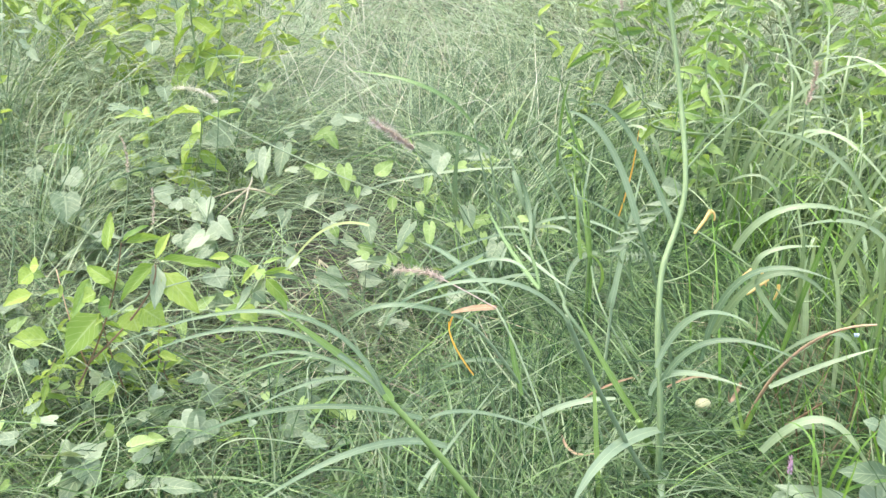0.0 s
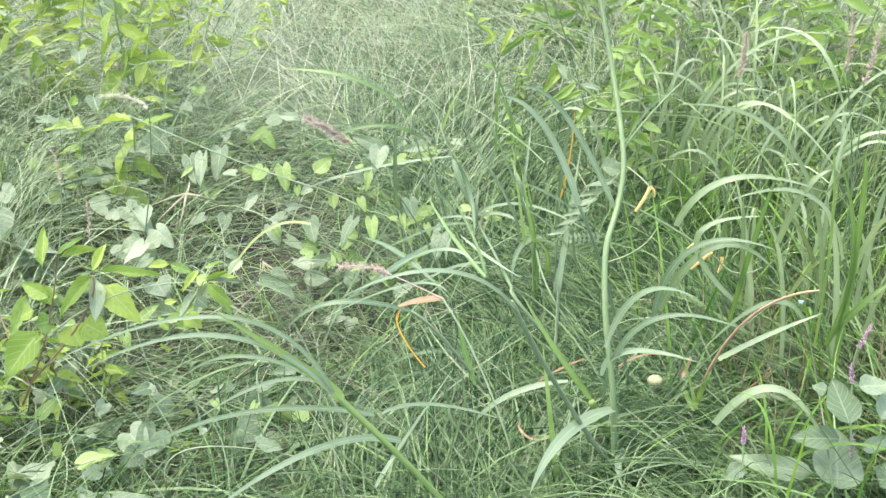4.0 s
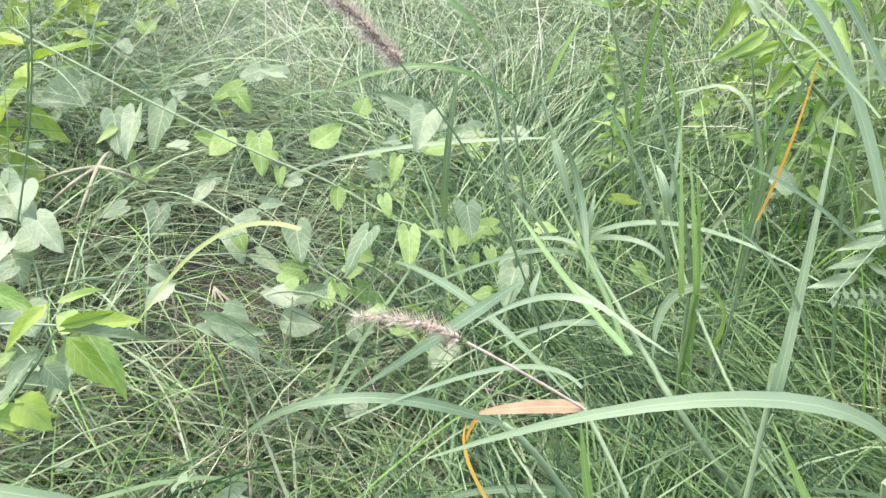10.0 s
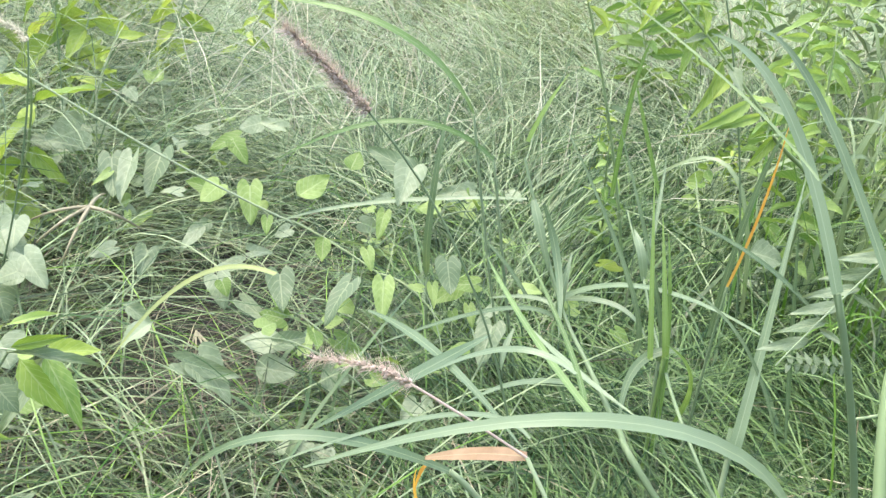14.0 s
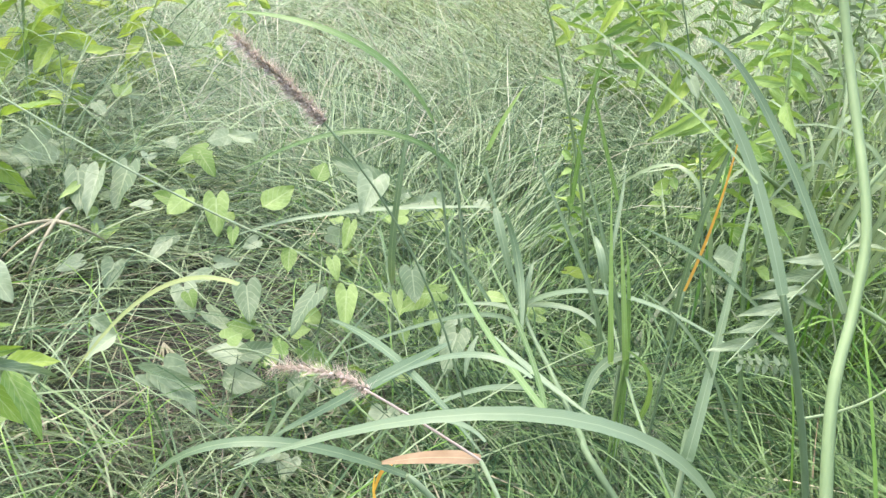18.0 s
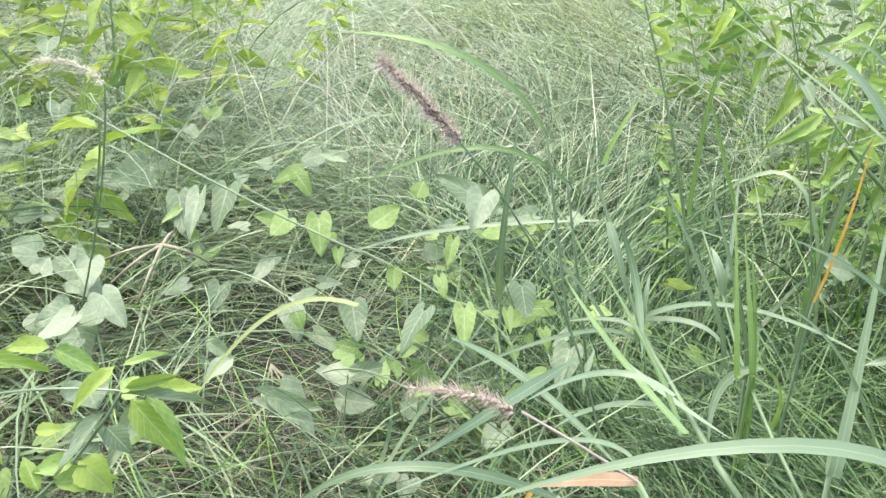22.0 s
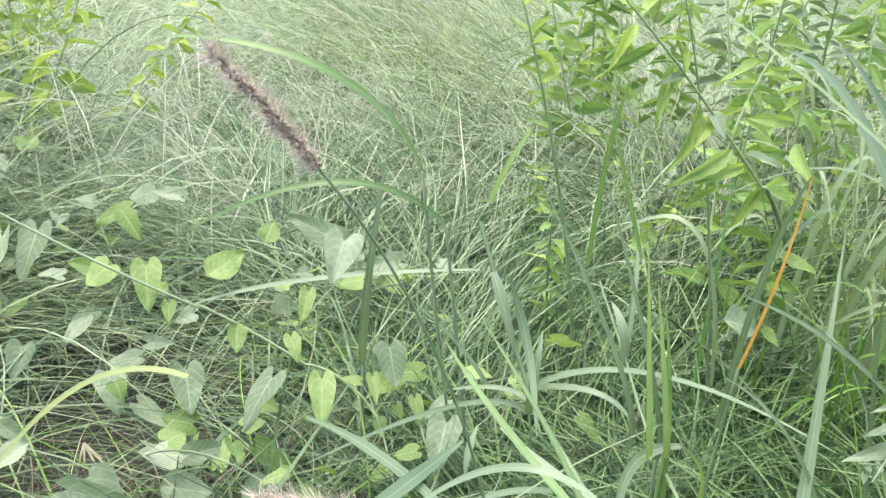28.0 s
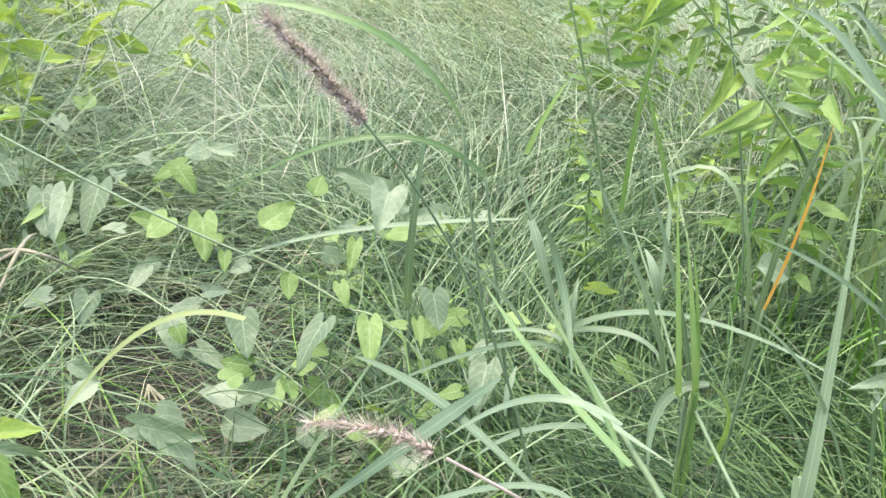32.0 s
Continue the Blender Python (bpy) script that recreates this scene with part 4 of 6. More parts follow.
v = thing("grass_tuft", (0.030, 0.830, -0.030), "broad-bladed grass tuft arching low over the mat", "grass tuft", group="arching tufts")
stalk(v, (0.046, 0.860, 0.162), (-0.007, 0.860, 0.244), (-0.056, 0.870, 0.305), 0.0033, 0.0031, MAT_BRIGHT, name='sheath')
stalk(v, (0.120, 0.870, -0.030), (0.090, 0.862, 0.100), (0.044, 0.860, 0.164), 0.0042, 0.0040, MAT_CULM, name="sheath")
blade(v, (-0.053, 0.862, 0.308), (-0.079, 0.864, 0.341), (-0.157, 0.856, 0.421), 0.0100, MAT_BRIGHT, blunt=0.9)
blade(v, (-0.058, 0.851, 0.324), (-0.160, 0.868, 0.388), (-0.293, 0.859, 0.364), 0.0050, MAT_BLADE, blunt=0.9)
blade(v, (-0.052, 0.874, 0.304), (-0.132, 0.888, 0.346), (-0.200, 0.888, 0.334), 0.0042, MAT_BLADE, blunt=0.9)
blade(v, (-0.022, 0.901, 0.254), (-0.160, 0.895, 0.272), (-0.293, 0.913, 0.204), 0.0053, MAT_BLADE, blunt=0.9)
blade(v, (-0.058, 0.851, 0.324), (-0.150, 0.868, 0.408), (-0.323, 0.859, 0.374), 0.0042, MAT_BLADE, blunt=0.9)
blade(v, (-0.052, 0.874, 0.304), (-0.112, 0.888, 0.316), (-0.200, 0.888, 0.274), 0.0039, MAT_BLADE, blunt=0.9)
blade(v, (0.004, 0.900, 0.217), (-0.083, 0.860, 0.247), (-0.196, 0.820, 0.204), 0.0073, MAT_BLADE, blunt=0.8)
blade(v, (-0.015, 0.950, 0.215), (0.043, 0.980, 0.199), (0.131, 1.000, 0.150), 0.0041, MAT_BLADE)
blade(v, (-0.029, 0.950, 0.107), (-0.003, 1.000, 0.115), (0.070, 1.030, 0.210), 0.0043, MAT_BLADE)

v = thing("grass_tuft", (0.290, 1.100, -0.030), "broad-bladed grass tuft with a bright green sheath", "grass tuft", group="arching tufts")
stalk(v, (0.301, 1.110, -0.020), (0.263, 1.070, 0.073), (0.240, 1.050, 0.130), 0.0049, 0.0045, MAT_BRIGHT, name='sheath')
blade(v, (0.246, 1.060, 0.118), (0.200, 1.060, 0.196), (0.158, 1.080, 0.272), 0.0075, MAT_BRIGHT, twist=0.1)
blade(v, (0.126, 0.905, 0.372), (0.054, 0.850, 0.455), (-0.040, 0.860, 0.428), 0.0044, MAT_BLADE, blunt=0.9)
stalk(v, (0.300, 1.050, -0.030), (0.200, 0.980, 0.180), (0.123, 0.911, 0.376), 0.0030, 0.0028, MAT_CULM, name="sheath")
blade(v, (0.026, 1.144, 0.218), (-0.068, 1.120, 0.254), (-0.133, 1.151, 0.196), 0.0062, MAT_BLADE, blunt=0.6)
stalk(v, (0.160, 1.200, -0.030), (0.080, 1.160, 0.140), (0.026, 1.144, 0.218), 0.0020, 0.0020, MAT_CULM, name="sheath")
blade(v, (0.202, 1.366, -0.066), (0.065, 1.235, 0.089), (-0.038, 1.302, -0.004), 0.0062, MAT_BLADE, blunt=0.6)
blade(v, (0.267, 1.040, 0.125), (0.193, 0.970, 0.149), (0.145, 0.920, 0.109), 0.0144, MAT_BLADE)
blade(v, (0.283, 1.050, 0.053), (0.265, 1.000, 0.070), (0.261, 0.960, 0.071), 0.0096, MAT_BLADE)
blade(v, (0.253, 1.050, 0.135), (0.303, 1.050, 0.244), (0.414, 1.020, 0.241), 0.0073, MAT_BLADE)
blade(v, (0.250, 1.050, 0.169), (0.281, 1.050, 0.203), (0.354, 1.000, 0.216), 0.0081, MAT_BLADE)
blade(v, (0.219, 1.100, 0.126), (0.134, 1.100, 0.104), (0.078, 1.100, 0.038), 0.0072, MAT_BLADE)
blade(v, (0.253, 1.050, 0.211), (0.294, 1.060, 0.277), (0.342, 1.000, 0.306), 0.0079, MAT_BLADE)
blade(v, (0.306, 1.050, 0.220), (0.346, 1.060, 0.331), (0.434, 1.020, 0.349), 0.0078, MAT_BLADE)
blade(v, (0.192, 1.000, 0.034), (0.184, 1.020, 0.133), (0.178, 1.050, 0.220), 0.0061, MAT_BRIGHT)
blade(v, (0.106, 1.160, 0.084), (0.095, 1.180, 0.126), (0.087, 1.200, 0.176), 0.0075, MAT_BRIGHT)

v = thing("flowering_grass", (0.290, 1.270, -0.030), "tall grass culm with leaves spreading from its joint", "grass tuft", group="arching tufts")
stalk_path(v, [(0.300, 1.250, -0.030), (0.184, 1.290, 0.119), (0.176, 1.340, 0.122), (0.161, 1.420, 0.132), (0.139, 1.490, 0.160), (0.099, 1.550, 0.271)], 0.0033, 0.0014, MAT_CULM, name="culm")
blade(v, (0.140, 1.490, 0.160), (0.207, 1.420, 0.211), (0.284, 1.300, 0.223), 0.0050, MAT_BLADE, blunt=0.8)
blade(v, (0.110, 1.530, 0.238), (0.118, 1.510, 0.214), (0.128, 1.500, 0.181), 0.0085, MAT_BLADE, blunt=0.5)
blade(v, (0.139, 1.480, 0.142), (0.140, 1.480, 0.176), (0.147, 1.500, 0.202), 0.0070, MAT_BLADE, blunt=0.7)
blade(v, (0.138, 1.490, 0.150), (0.115, 1.500, 0.154), (0.076, 1.500, 0.150), 0.0040, MAT_BLADE, blunt=0.8)
blade(v, (0.139, 1.480, 0.143), (0.079, 1.460, 0.160), (-0.030, 1.400, 0.147), 0.0042, MAT_BLADE, blunt=0.8)
blade(v, (0.066, 1.360, 0.191), (0.010, 1.280, 0.202), (-0.062, 1.180, 0.214), 0.0095, MAT_BLADE, blunt=0.15)
blade(v, (-0.032, 1.400, 0.183), (0.024, 1.320, 0.193), (0.080, 1.200, 0.194), 0.0070, MAT_BLADE, blunt=0.2)
blade(v, (0.114, 1.460, 0.142), (0.148, 1.400, 0.138), (0.191, 1.340, 0.134), 0.0055, MAT_BLADE, blunt=0.2)
blade(v, (0.230, 1.400, 0.165), (0.196, 1.400, 0.146), (0.181, 1.360, 0.110), 0.0080, MAT_BLADE, blunt=0.5)
blade(v, (0.145, 1.490, 0.160), (0.188, 1.460, 0.171), (0.213, 1.440, 0.149), 0.0050, MAT_BLADE, blunt=0.8)
blade(v, (0.148, 1.420, 0.114), (0.098, 1.400, 0.123), (0.053, 1.360, 0.126), 0.0046, MAT_BLADE, blunt=0.8)
blade(v, (0.101, 1.480, 0.131), (0.092, 1.460, 0.120), (0.090, 1.450, 0.103), 0.0055, MAT_BLADE, blunt=0.2)
blade(v, (0.115, 1.520, 0.143), (0.088, 1.540, 0.173), (0.057, 1.560, 0.194), 0.0034, MAT_BLADE, blunt=0.9)
stalk_path(v, [(0.330, 1.240, -0.030), (0.231, 1.300, 0.123), (0.223, 1.440, 0.147), (0.215, 1.500, 0.183), (0.205, 1.560, 0.221)], 0.0018, 0.0009, MAT_CULM, name="culm")
blade(v, (0.216, 1.500, 0.180), (0.209, 1.500, 0.208), (0.204, 1.520, 0.221), 0.0085, MAT_BLADE, blunt=0.6)
blade(v, (0.215, 1.500, 0.192), (0.228, 1.540, 0.230), (0.243, 1.600, 0.264), 0.0040, MAT_BLADE, blunt=0.8)
blade(v, (0.108, 1.220, 0.245), (0.068, 1.250, 0.243), (0.009, 1.200, 0.249), 0.0045, MAT_BLADE)
blade(v, (0.072, 1.150, 0.241), (0.022, 1.150, 0.254), (-0.075, 1.100, 0.248), 0.0029, MAT_BLADE)
blade(v, (0.131, 1.260, 0.190), (0.094, 1.360, 0.200), (0.066, 1.460, 0.212), 0.0052, MAT_GREEN, blunt=0.8)
blade(v, (0.133, 1.280, 0.175), (0.126, 1.360, 0.191), (0.094, 1.480, 0.222), 0.0040, MAT_GREEN, blunt=0.8)
blade(v, (0.116, 1.500, 0.246), (0.133, 1.480, 0.194), (0.131, 1.420, 0.158), 0.0072, MAT_BLADE, blunt=0.3)

v = thing("withered_grass", (0.020, 1.150, -0.030), "withered grass leaf, tan and curled, on an orange strip", "grass tuft")
blade(v, (0.065, 1.112, 0.255), (0.036, 1.120, 0.249), (0.006, 1.143, 0.226), 0.0078, MAT_DRY, blunt=0.6, label='tan withered leaf')
blade(v, (0.042, 1.200, 0.088), (0.014, 1.190, 0.148), (0.008, 1.175, 0.195), 0.0022, MAT_ORANGE, blunt=0.8, label='yellow-orange dying strip')
blade(v, (0.017, 1.150, 0.220), (0.011, 1.160, 0.207), (0.008, 1.170, 0.184), 0.0023, MAT_ORANGE, blunt=0.9)

v = thing("withered_grass", (0.240, 1.150, 0.000), "tan dead grass blades fallen across the mat", "grass tuft")
blade(v, (0.154, 1.096, 0.070), (0.167, 1.054, 0.075), (0.209, 1.078, 0.060), 0.0030, MAT_DRY, blunt=0.5)
blade(v, (0.260, 1.199, 0.085), (0.210, 1.172, 0.085), (0.171, 1.152, 0.070), 0.0028, MAT_DRY, blunt=0.5)
blade(v, (0.304, 1.184, 0.080), (0.341, 1.199, 0.085), (0.370, 1.201, 0.080), 0.0026, MAT_DRY, blunt=0.5)

v = thing("dry_seed_grass", (0.100, 1.050, -0.030), "bleached fallen grass stalk with a fluffy pinkish seed head", "grass tuft")
stalk(v, (0.065, 1.111, 0.255), (0.031, 1.110, 0.278), (-0.003, 1.108, 0.300), 0.0008, 0.0007, MAT_PINK, name="stalk")
stalk(v, (0.160, 1.000, -0.030), (0.120, 1.050, 0.140), (0.065, 1.111, 0.255), 0.0014, 0.0013, MAT_CULM, name="stalk")
seed_head(v, (0.002, 1.189, 0.248), (-0.029, 1.208, 0.248), (-0.064, 1.229, 0.238), 0.0046, 100, 5, 0.009, MAT_PINK)

v = thing("foxtail_grass", (0.060, 1.300, -0.030), "brownish purple bristly foxtail on a thin bent stalk", "grass tuft")
seed_head(v, (-0.038, 1.268, 0.396), (-0.061, 1.236, 0.430), (-0.086, 1.205, 0.462), 0.0045, 210, 8, 0.0072, MAT_PURPLE, fuzz=MAT_FUZZ)
stalk(v, (0.110, 1.300, -0.030), (0.060, 1.290, 0.220), (-0.038, 1.268, 0.396), 0.0011, 0.0007, MAT_CULM, name="stalk")

v = thing("grass_tuft", (0.120, 1.600, -0.030), "slender dark green grass blades bowing over the mat", "grass tuft", group="arching tufts")
blade(v, (0.047, 1.523, 0.317), (-0.026, 1.484, 0.395), (-0.143, 1.532, 0.401), 0.0066, MAT_GREEN, blunt=0.9)
stalk(v, (0.120, 1.580, -0.030), (0.080, 1.550, 0.150), (0.047, 1.523, 0.317), 0.0014, 0.0012, MAT_CULM, name="sheath")
blade(v, (0.070, 1.534, 0.272), (-0.020, 1.522, 0.306), (-0.136, 1.555, 0.242), 0.0054, MAT_GREEN, blunt=0.9)
stalk(v, (0.130, 1.580, -0.030), (0.100, 1.550, 0.120), (0.070, 1.534, 0.272), 0.0018, 0.0012, MAT_CULM, name="sheath")
blade(v, (0.024, 1.621, 0.106), (0.020, 1.598, 0.187), (0.031, 1.621, 0.313), 0.0070, MAT_BLADE, blunt=0.9)
stalk(v, (0.030, 1.630, -0.030), (0.027, 1.625, 0.040), (0.024, 1.621, 0.106), 0.0018, 0.0018, MAT_CULM, name="sheath")
blade(v, (0.114, 1.603, 0.209), (-0.034, 1.611, 0.190), (-0.136, 1.602, 0.162), 0.0046, MAT_BLADE, blunt=0.4)
blade(v, (-0.110, 1.420, 0.200), (-0.188, 1.450, 0.172), (-0.253, 1.400, 0.103), 0.0042, MAT_OLIVE, blunt=0.9, label="yellowing olive blade arched over the bare soil")

v = thing("upright_grass", (0.240, 1.400, -0.030), "bright green upright grass shoots", "grass tuft")
blade(v, (0.218, 1.398, 0.159), (0.213, 1.395, 0.189), (0.201, 1.423, 0.278), 0.0054, MAT_BRIGHT, blunt=0.9)
blade(v, (0.206, 1.398, 0.159), (0.201, 1.395, 0.189), (0.189, 1.423, 0.308), 0.0048, MAT_BRIGHT, blunt=0.9)
stalk(v, (0.220, 1.400, -0.030), (0.219, 1.400, 0.060), (0.218, 1.398, 0.159), 0.0015, 0.0018, MAT_BRIGHT, name="sheath")
blade(v, (0.217, 1.409, 0.148), (0.205, 1.412, 0.212), (0.154, 1.431, 0.352), 0.0042, MAT_BLADE, blunt=0.8)
stalk(v, (0.230, 1.420, -0.030), (0.222, 1.410, 0.060), (0.217, 1.409, 0.148), 0.0015, 0.0015, MAT_CULM, name="sheath")
blade(v, (0.197, 1.419, 0.148), (0.185, 1.422, 0.212), (0.114, 1.441, 0.342), 0.0045, MAT_BLADE, blunt=0.8)
blade(v, (0.224, 1.400, 0.060), (0.219, 1.400, 0.170), (0.208, 1.420, 0.262), 0.0045, MAT_BRIGHT, blunt=0.8)
blade(v, (0.232, 1.380, 0.107), (0.231, 1.360, 0.163), (0.200, 1.340, 0.204), 0.0049, MAT_BRIGHT)

v = thing("dying_grass", (0.310, 1.420, -0.030), "upright grass blade dying to bright orange along one edge", "grass tuft")
blade(v, (0.251, 1.397, 0.182), (0.259, 1.391, 0.302), (0.270, 1.379, 0.373), 0.0045, MAT_BLADE, blunt=0.8)
blade(v, (0.255, 1.391, 0.232), (0.266, 1.385, 0.302), (0.270, 1.379, 0.373), 0.0018, MAT_ORANGE, blunt=0.9, label='orange dying edge')
stalk(v, (0.250, 1.400, -0.030), (0.251, 1.400, 0.070), (0.255, 1.391, 0.232), 0.0014, 0.0012, MAT_CULM, name="sheath")

v = thing("grass_tuft", (0.500, 1.250, -0.030), "tall coarse grass tuft with broad leaning blades", "grass tuft", group="tall tufts")
blade(v, (0.237, 1.162, 0.345), (0.196, 1.194, 0.441), (0.144, 1.189, 0.481), 0.0082, MAT_BLADE, blunt=0.9)
blade(v, (0.287, 1.182, 0.325), (0.228, 1.230, 0.437), (0.174, 1.209, 0.481), 0.0070, MAT_BLADE, blunt=0.8)
stalk(v, (0.330, 1.170, -0.030), (0.290, 1.165, 0.180), (0.237, 1.162, 0.345), 0.0026, 0.0022, MAT_CULM, name="sheath")
blade(v, (0.230, 1.243, 0.195), (0.229, 1.232, 0.205), (0.272, 1.330, 0.355), 0.0090, MAT_BLADE, blunt=0.9)
stalk(v, (0.220, 1.220, -0.030), (0.225, 1.230, 0.080), (0.230, 1.243, 0.195), 0.0024, 0.0020, MAT_CULM, name="sheath")
blade(v, (0.250, 1.200, 0.307), (0.204, 1.200, 0.344), (0.155, 1.200, 0.367), 0.0031, MAT_BLADE)
blade(v, (0.184, 1.100, 0.435), (0.141, 1.120, 0.471), (0.078, 1.140, 0.510), 0.0013, MAT_STEM, blunt=0.9)
blade(v, (0.248, 1.200, 0.215), (0.233, 1.200, 0.300), (0.222, 1.200, 0.366), 0.0029, MAT_BLADE)
blade(v, (0.266, 1.250, 0.178), (0.227, 1.250, 0.256), (0.178, 1.250, 0.299), 0.0026, MAT_BLADE)

v = thing("dead_sprig", (-0.240, 1.660, -0.030), "bleached dead sprig spread on the bare soil", "twig")
stalk(v, (-0.215, 1.626, 0.020), (-0.216, 1.604, 0.012), (-0.223, 1.622, -0.020), 0.0012, 0.0006, MAT_STRAW, name='twig')
stalk(v, (-0.215, 1.626, 0.020), (-0.210, 1.599, 0.012), (-0.211, 1.612, -0.020), 0.0012, 0.0006, MAT_STRAW, name='twig')
stalk(v, (-0.215, 1.626, 0.020), (-0.198, 1.597, 0.012), (-0.187, 1.608, -0.020), 0.0012, 0.0006, MAT_STRAW, name='twig')
stalk(v, (-0.215, 1.626, 0.020), (-0.192, 1.606, 0.012), (-0.174, 1.625, -0.020), 0.0012, 0.0006, MAT_STRAW, name='twig')
stalk(v, (-0.215, 1.626, 0.020), (-0.182, 1.587, 0.012), (-0.155, 1.588, -0.020), 0.0012, 0.0006, MAT_STRAW, name='twig')

v = thing("dead_sprig", (-0.330, 1.550, -0.030), "grey dead forked stalk lying over vine leaves", "twig")
stalk(v, (-0.337, 1.683, 0.129), (-0.364, 1.671, 0.129), (-0.407, 1.706, 0.099), 0.0024, 0.0009, MAT_STRAW, name='twig')
stalk(v, (-0.337, 1.683, 0.129), (-0.334, 1.621, 0.129), (-0.346, 1.608, 0.099), 0.0024, 0.0009, MAT_STRAW, name='twig')
stalk(v, (-0.337, 1.683, 0.129), (-0.307, 1.669, 0.129), (-0.288, 1.702, 0.099), 0.0024, 0.0009, MAT_STRAW, name='twig')
stalk(v, (-0.337, 1.683, 0.129), (-0.353, 1.644, 0.129), (-0.384, 1.651, 0.099), 0.0024, 0.0009, MAT_STRAW, name='twig')
stalk(v, (-0.337, 1.683, 0.129), (-0.336, 1.711, 0.129), (-0.350, 1.790, 0.099), 0.0024, 0.0010, MAT_STRAW, name='twig')

v = thing("broad_weed", (-0.260, 1.150, -0.030), "young weed with a whorl of bright lance-shaped leaves", "weed", group="bright weeds")
stalk(v, (-0.285, 1.140, 0.204), (-0.248, 1.130, 0.248), (-0.218, 1.120, 0.296), 0.0010, 0.0008, MAT_CULM, name='stem')
leaf(v, (-0.222, 1.130, 0.307), (-0.244, 1.110, 0.292), 0.0102, MAT_LIME, "lance", 144, 0)
leaf(v, (-0.218, 1.119, 0.296), (-0.170, 1.121, 0.294), 0.0084, MAT_VINE, "lance", 145, -10)
leaf(v, (-0.216, 1.116, 0.301), (-0.187, 1.124, 0.306), 0.0072, MAT_LIME, "lance", 146, 20)
leaf(v, (-0.217, 1.131, 0.286), (-0.188, 1.109, 0.266), 0.0171, MAT_LIME, "lance", 147, 20)
leaf(v, (-0.216, 1.115, 0.315), (-0.193, 1.125, 0.321), 0.0053, MAT_WEED, "lance", 148, 0)
leaf(v, (-0.232, 1.136, 0.274), (-0.255, 1.105, 0.251), 0.0123, MAT_VINE, "lance", 149, 25)
leaf(v, (-0.251, 1.136, 0.240), (-0.231, 1.124, 0.230), 0.0223, MAT_LIME, "lance", 150, 0)
leaf(v, (-0.250, 1.133, 0.242), (-0.276, 1.127, 0.238), 0.0127, MAT_WEED, "lance", 151, 0)
leaf(v, (-0.265, 1.127, 0.230), (-0.228, 1.133, 0.232), 0.0159, MAT_WEED, "lance", 152, 0)
leaf(v, (-0.270, 1.122, 0.227), (-0.284, 1.138, 0.241), 0.0114, MAT_LIME, "lance", 153, 0)
leaf(v, (-0.233, 1.135, 0.264), (-0.218, 1.125, 0.256), 0.0156, MAT_VINE, "lance", 154, 0)
leaf(v, (-0.258, 1.134, 0.314), (-0.229, 1.126, 0.305), 0.0121, MAT_WEED, "lance", 155, 0)
leaf(v, (-0.256, 1.130, 0.316), (-0.283, 1.130, 0.318), 0.0120, MAT_LIME, "lance", 156, 0)
leaf(v, (-0.271, 1.128, 0.263), (-0.256, 1.132, 0.265), 0.0093, MAT_LIME, "lance", 157, 0)

v = thing("broad_weed", (-0.420, 1.300, -0.030), "leafy weed with reddish stems and bright serrated leaves", "weed", group="bright weeds")
stalk(v, (-0.478, 1.200, 0.111), (-0.396, 1.200, 0.202), (-0.370, 1.200, 0.263), 0.0015, 0.0011, MAT_RED, name='stem')
stalk(v, (-0.500, 1.200, 0.073), (-0.444, 1.200, 0.185), (-0.409, 1.200, 0.296), 0.0016, 0.0007, MAT_RED, name='stem')
stalk(v, (-0.436, 1.200, 0.185), (-0.340, 1.200, 0.237), (-0.230, 1.200, 0.246), 0.0011, 0.0007, MAT_CULM, name='stem')
leaf(v, (-0.376, 1.221, 0.255), (-0.418, 1.179, 0.224), 0.0229, MAT_LIME, "lance", 158, 5)
leaf(v, (-0.373, 1.223, 0.249), (-0.371, 1.177, 0.213), 0.0212, MAT_VINE, "lance", 159, -20)
leaf(v, (-0.366, 1.220, 0.242), (-0.321, 1.180, 0.207), 0.0354, MAT_LIME, "lance", 160, 10)
leaf(v, (-0.366, 1.201, 0.271), (-0.286, 1.199, 0.264), 0.0139, MAT_LIME, "lance", 161, -20)
leaf(v, (-0.364, 1.183, 0.281), (-0.350, 1.217, 0.307), 0.0121, MAT_LIME, "lance", 162, 5)
leaf(v, (-0.399, 1.207, 0.193), (-0.368, 1.193, 0.180), 0.0394, MAT_LIME, "lance", 163, 10)
leaf(v, (-0.416, 1.210, 0.187), (-0.402, 1.190, 0.169), 0.0449, MAT_LIME, "lance", 164, -10)
leaf(v, (-0.460, 1.224, 0.173), (-0.505, 1.176, 0.138), 0.0489, MAT_LIME, "lance", 165, 0)
leaf(v, (-0.434, 1.202, 0.201), (-0.456, 1.198, 0.199), 0.0303, MAT_WEED, "lance", 166, -20)
leaf(v, (-0.421, 1.178, 0.293), (-0.424, 1.223, 0.329), 0.0154, MAT_LIME, "lance", 167, -10)
leaf(v, (-0.403, 1.194, 0.300), (-0.355, 1.206, 0.305), 0.0120, MAT_LIME, "lance", 168, 0)
leaf(v, (-0.405, 1.189, 0.303), (-0.376, 1.211, 0.319), 0.0103, MAT_WEED, "lance", 169, -15)
leaf(v, (-0.425, 1.192, 0.242), (-0.464, 1.208, 0.258), 0.0210, MAT_LIME, "lance", 170, -20)
leaf(v, (-0.454, 1.204, 0.218), (-0.475, 1.196, 0.213), 0.0266, MAT_LIME, "lance", 171, 10)
leaf(v, (-0.465, 1.222, 0.232), (-0.480, 1.178, 0.199), 0.0195, MAT_WEED, "lance", 172, -20)
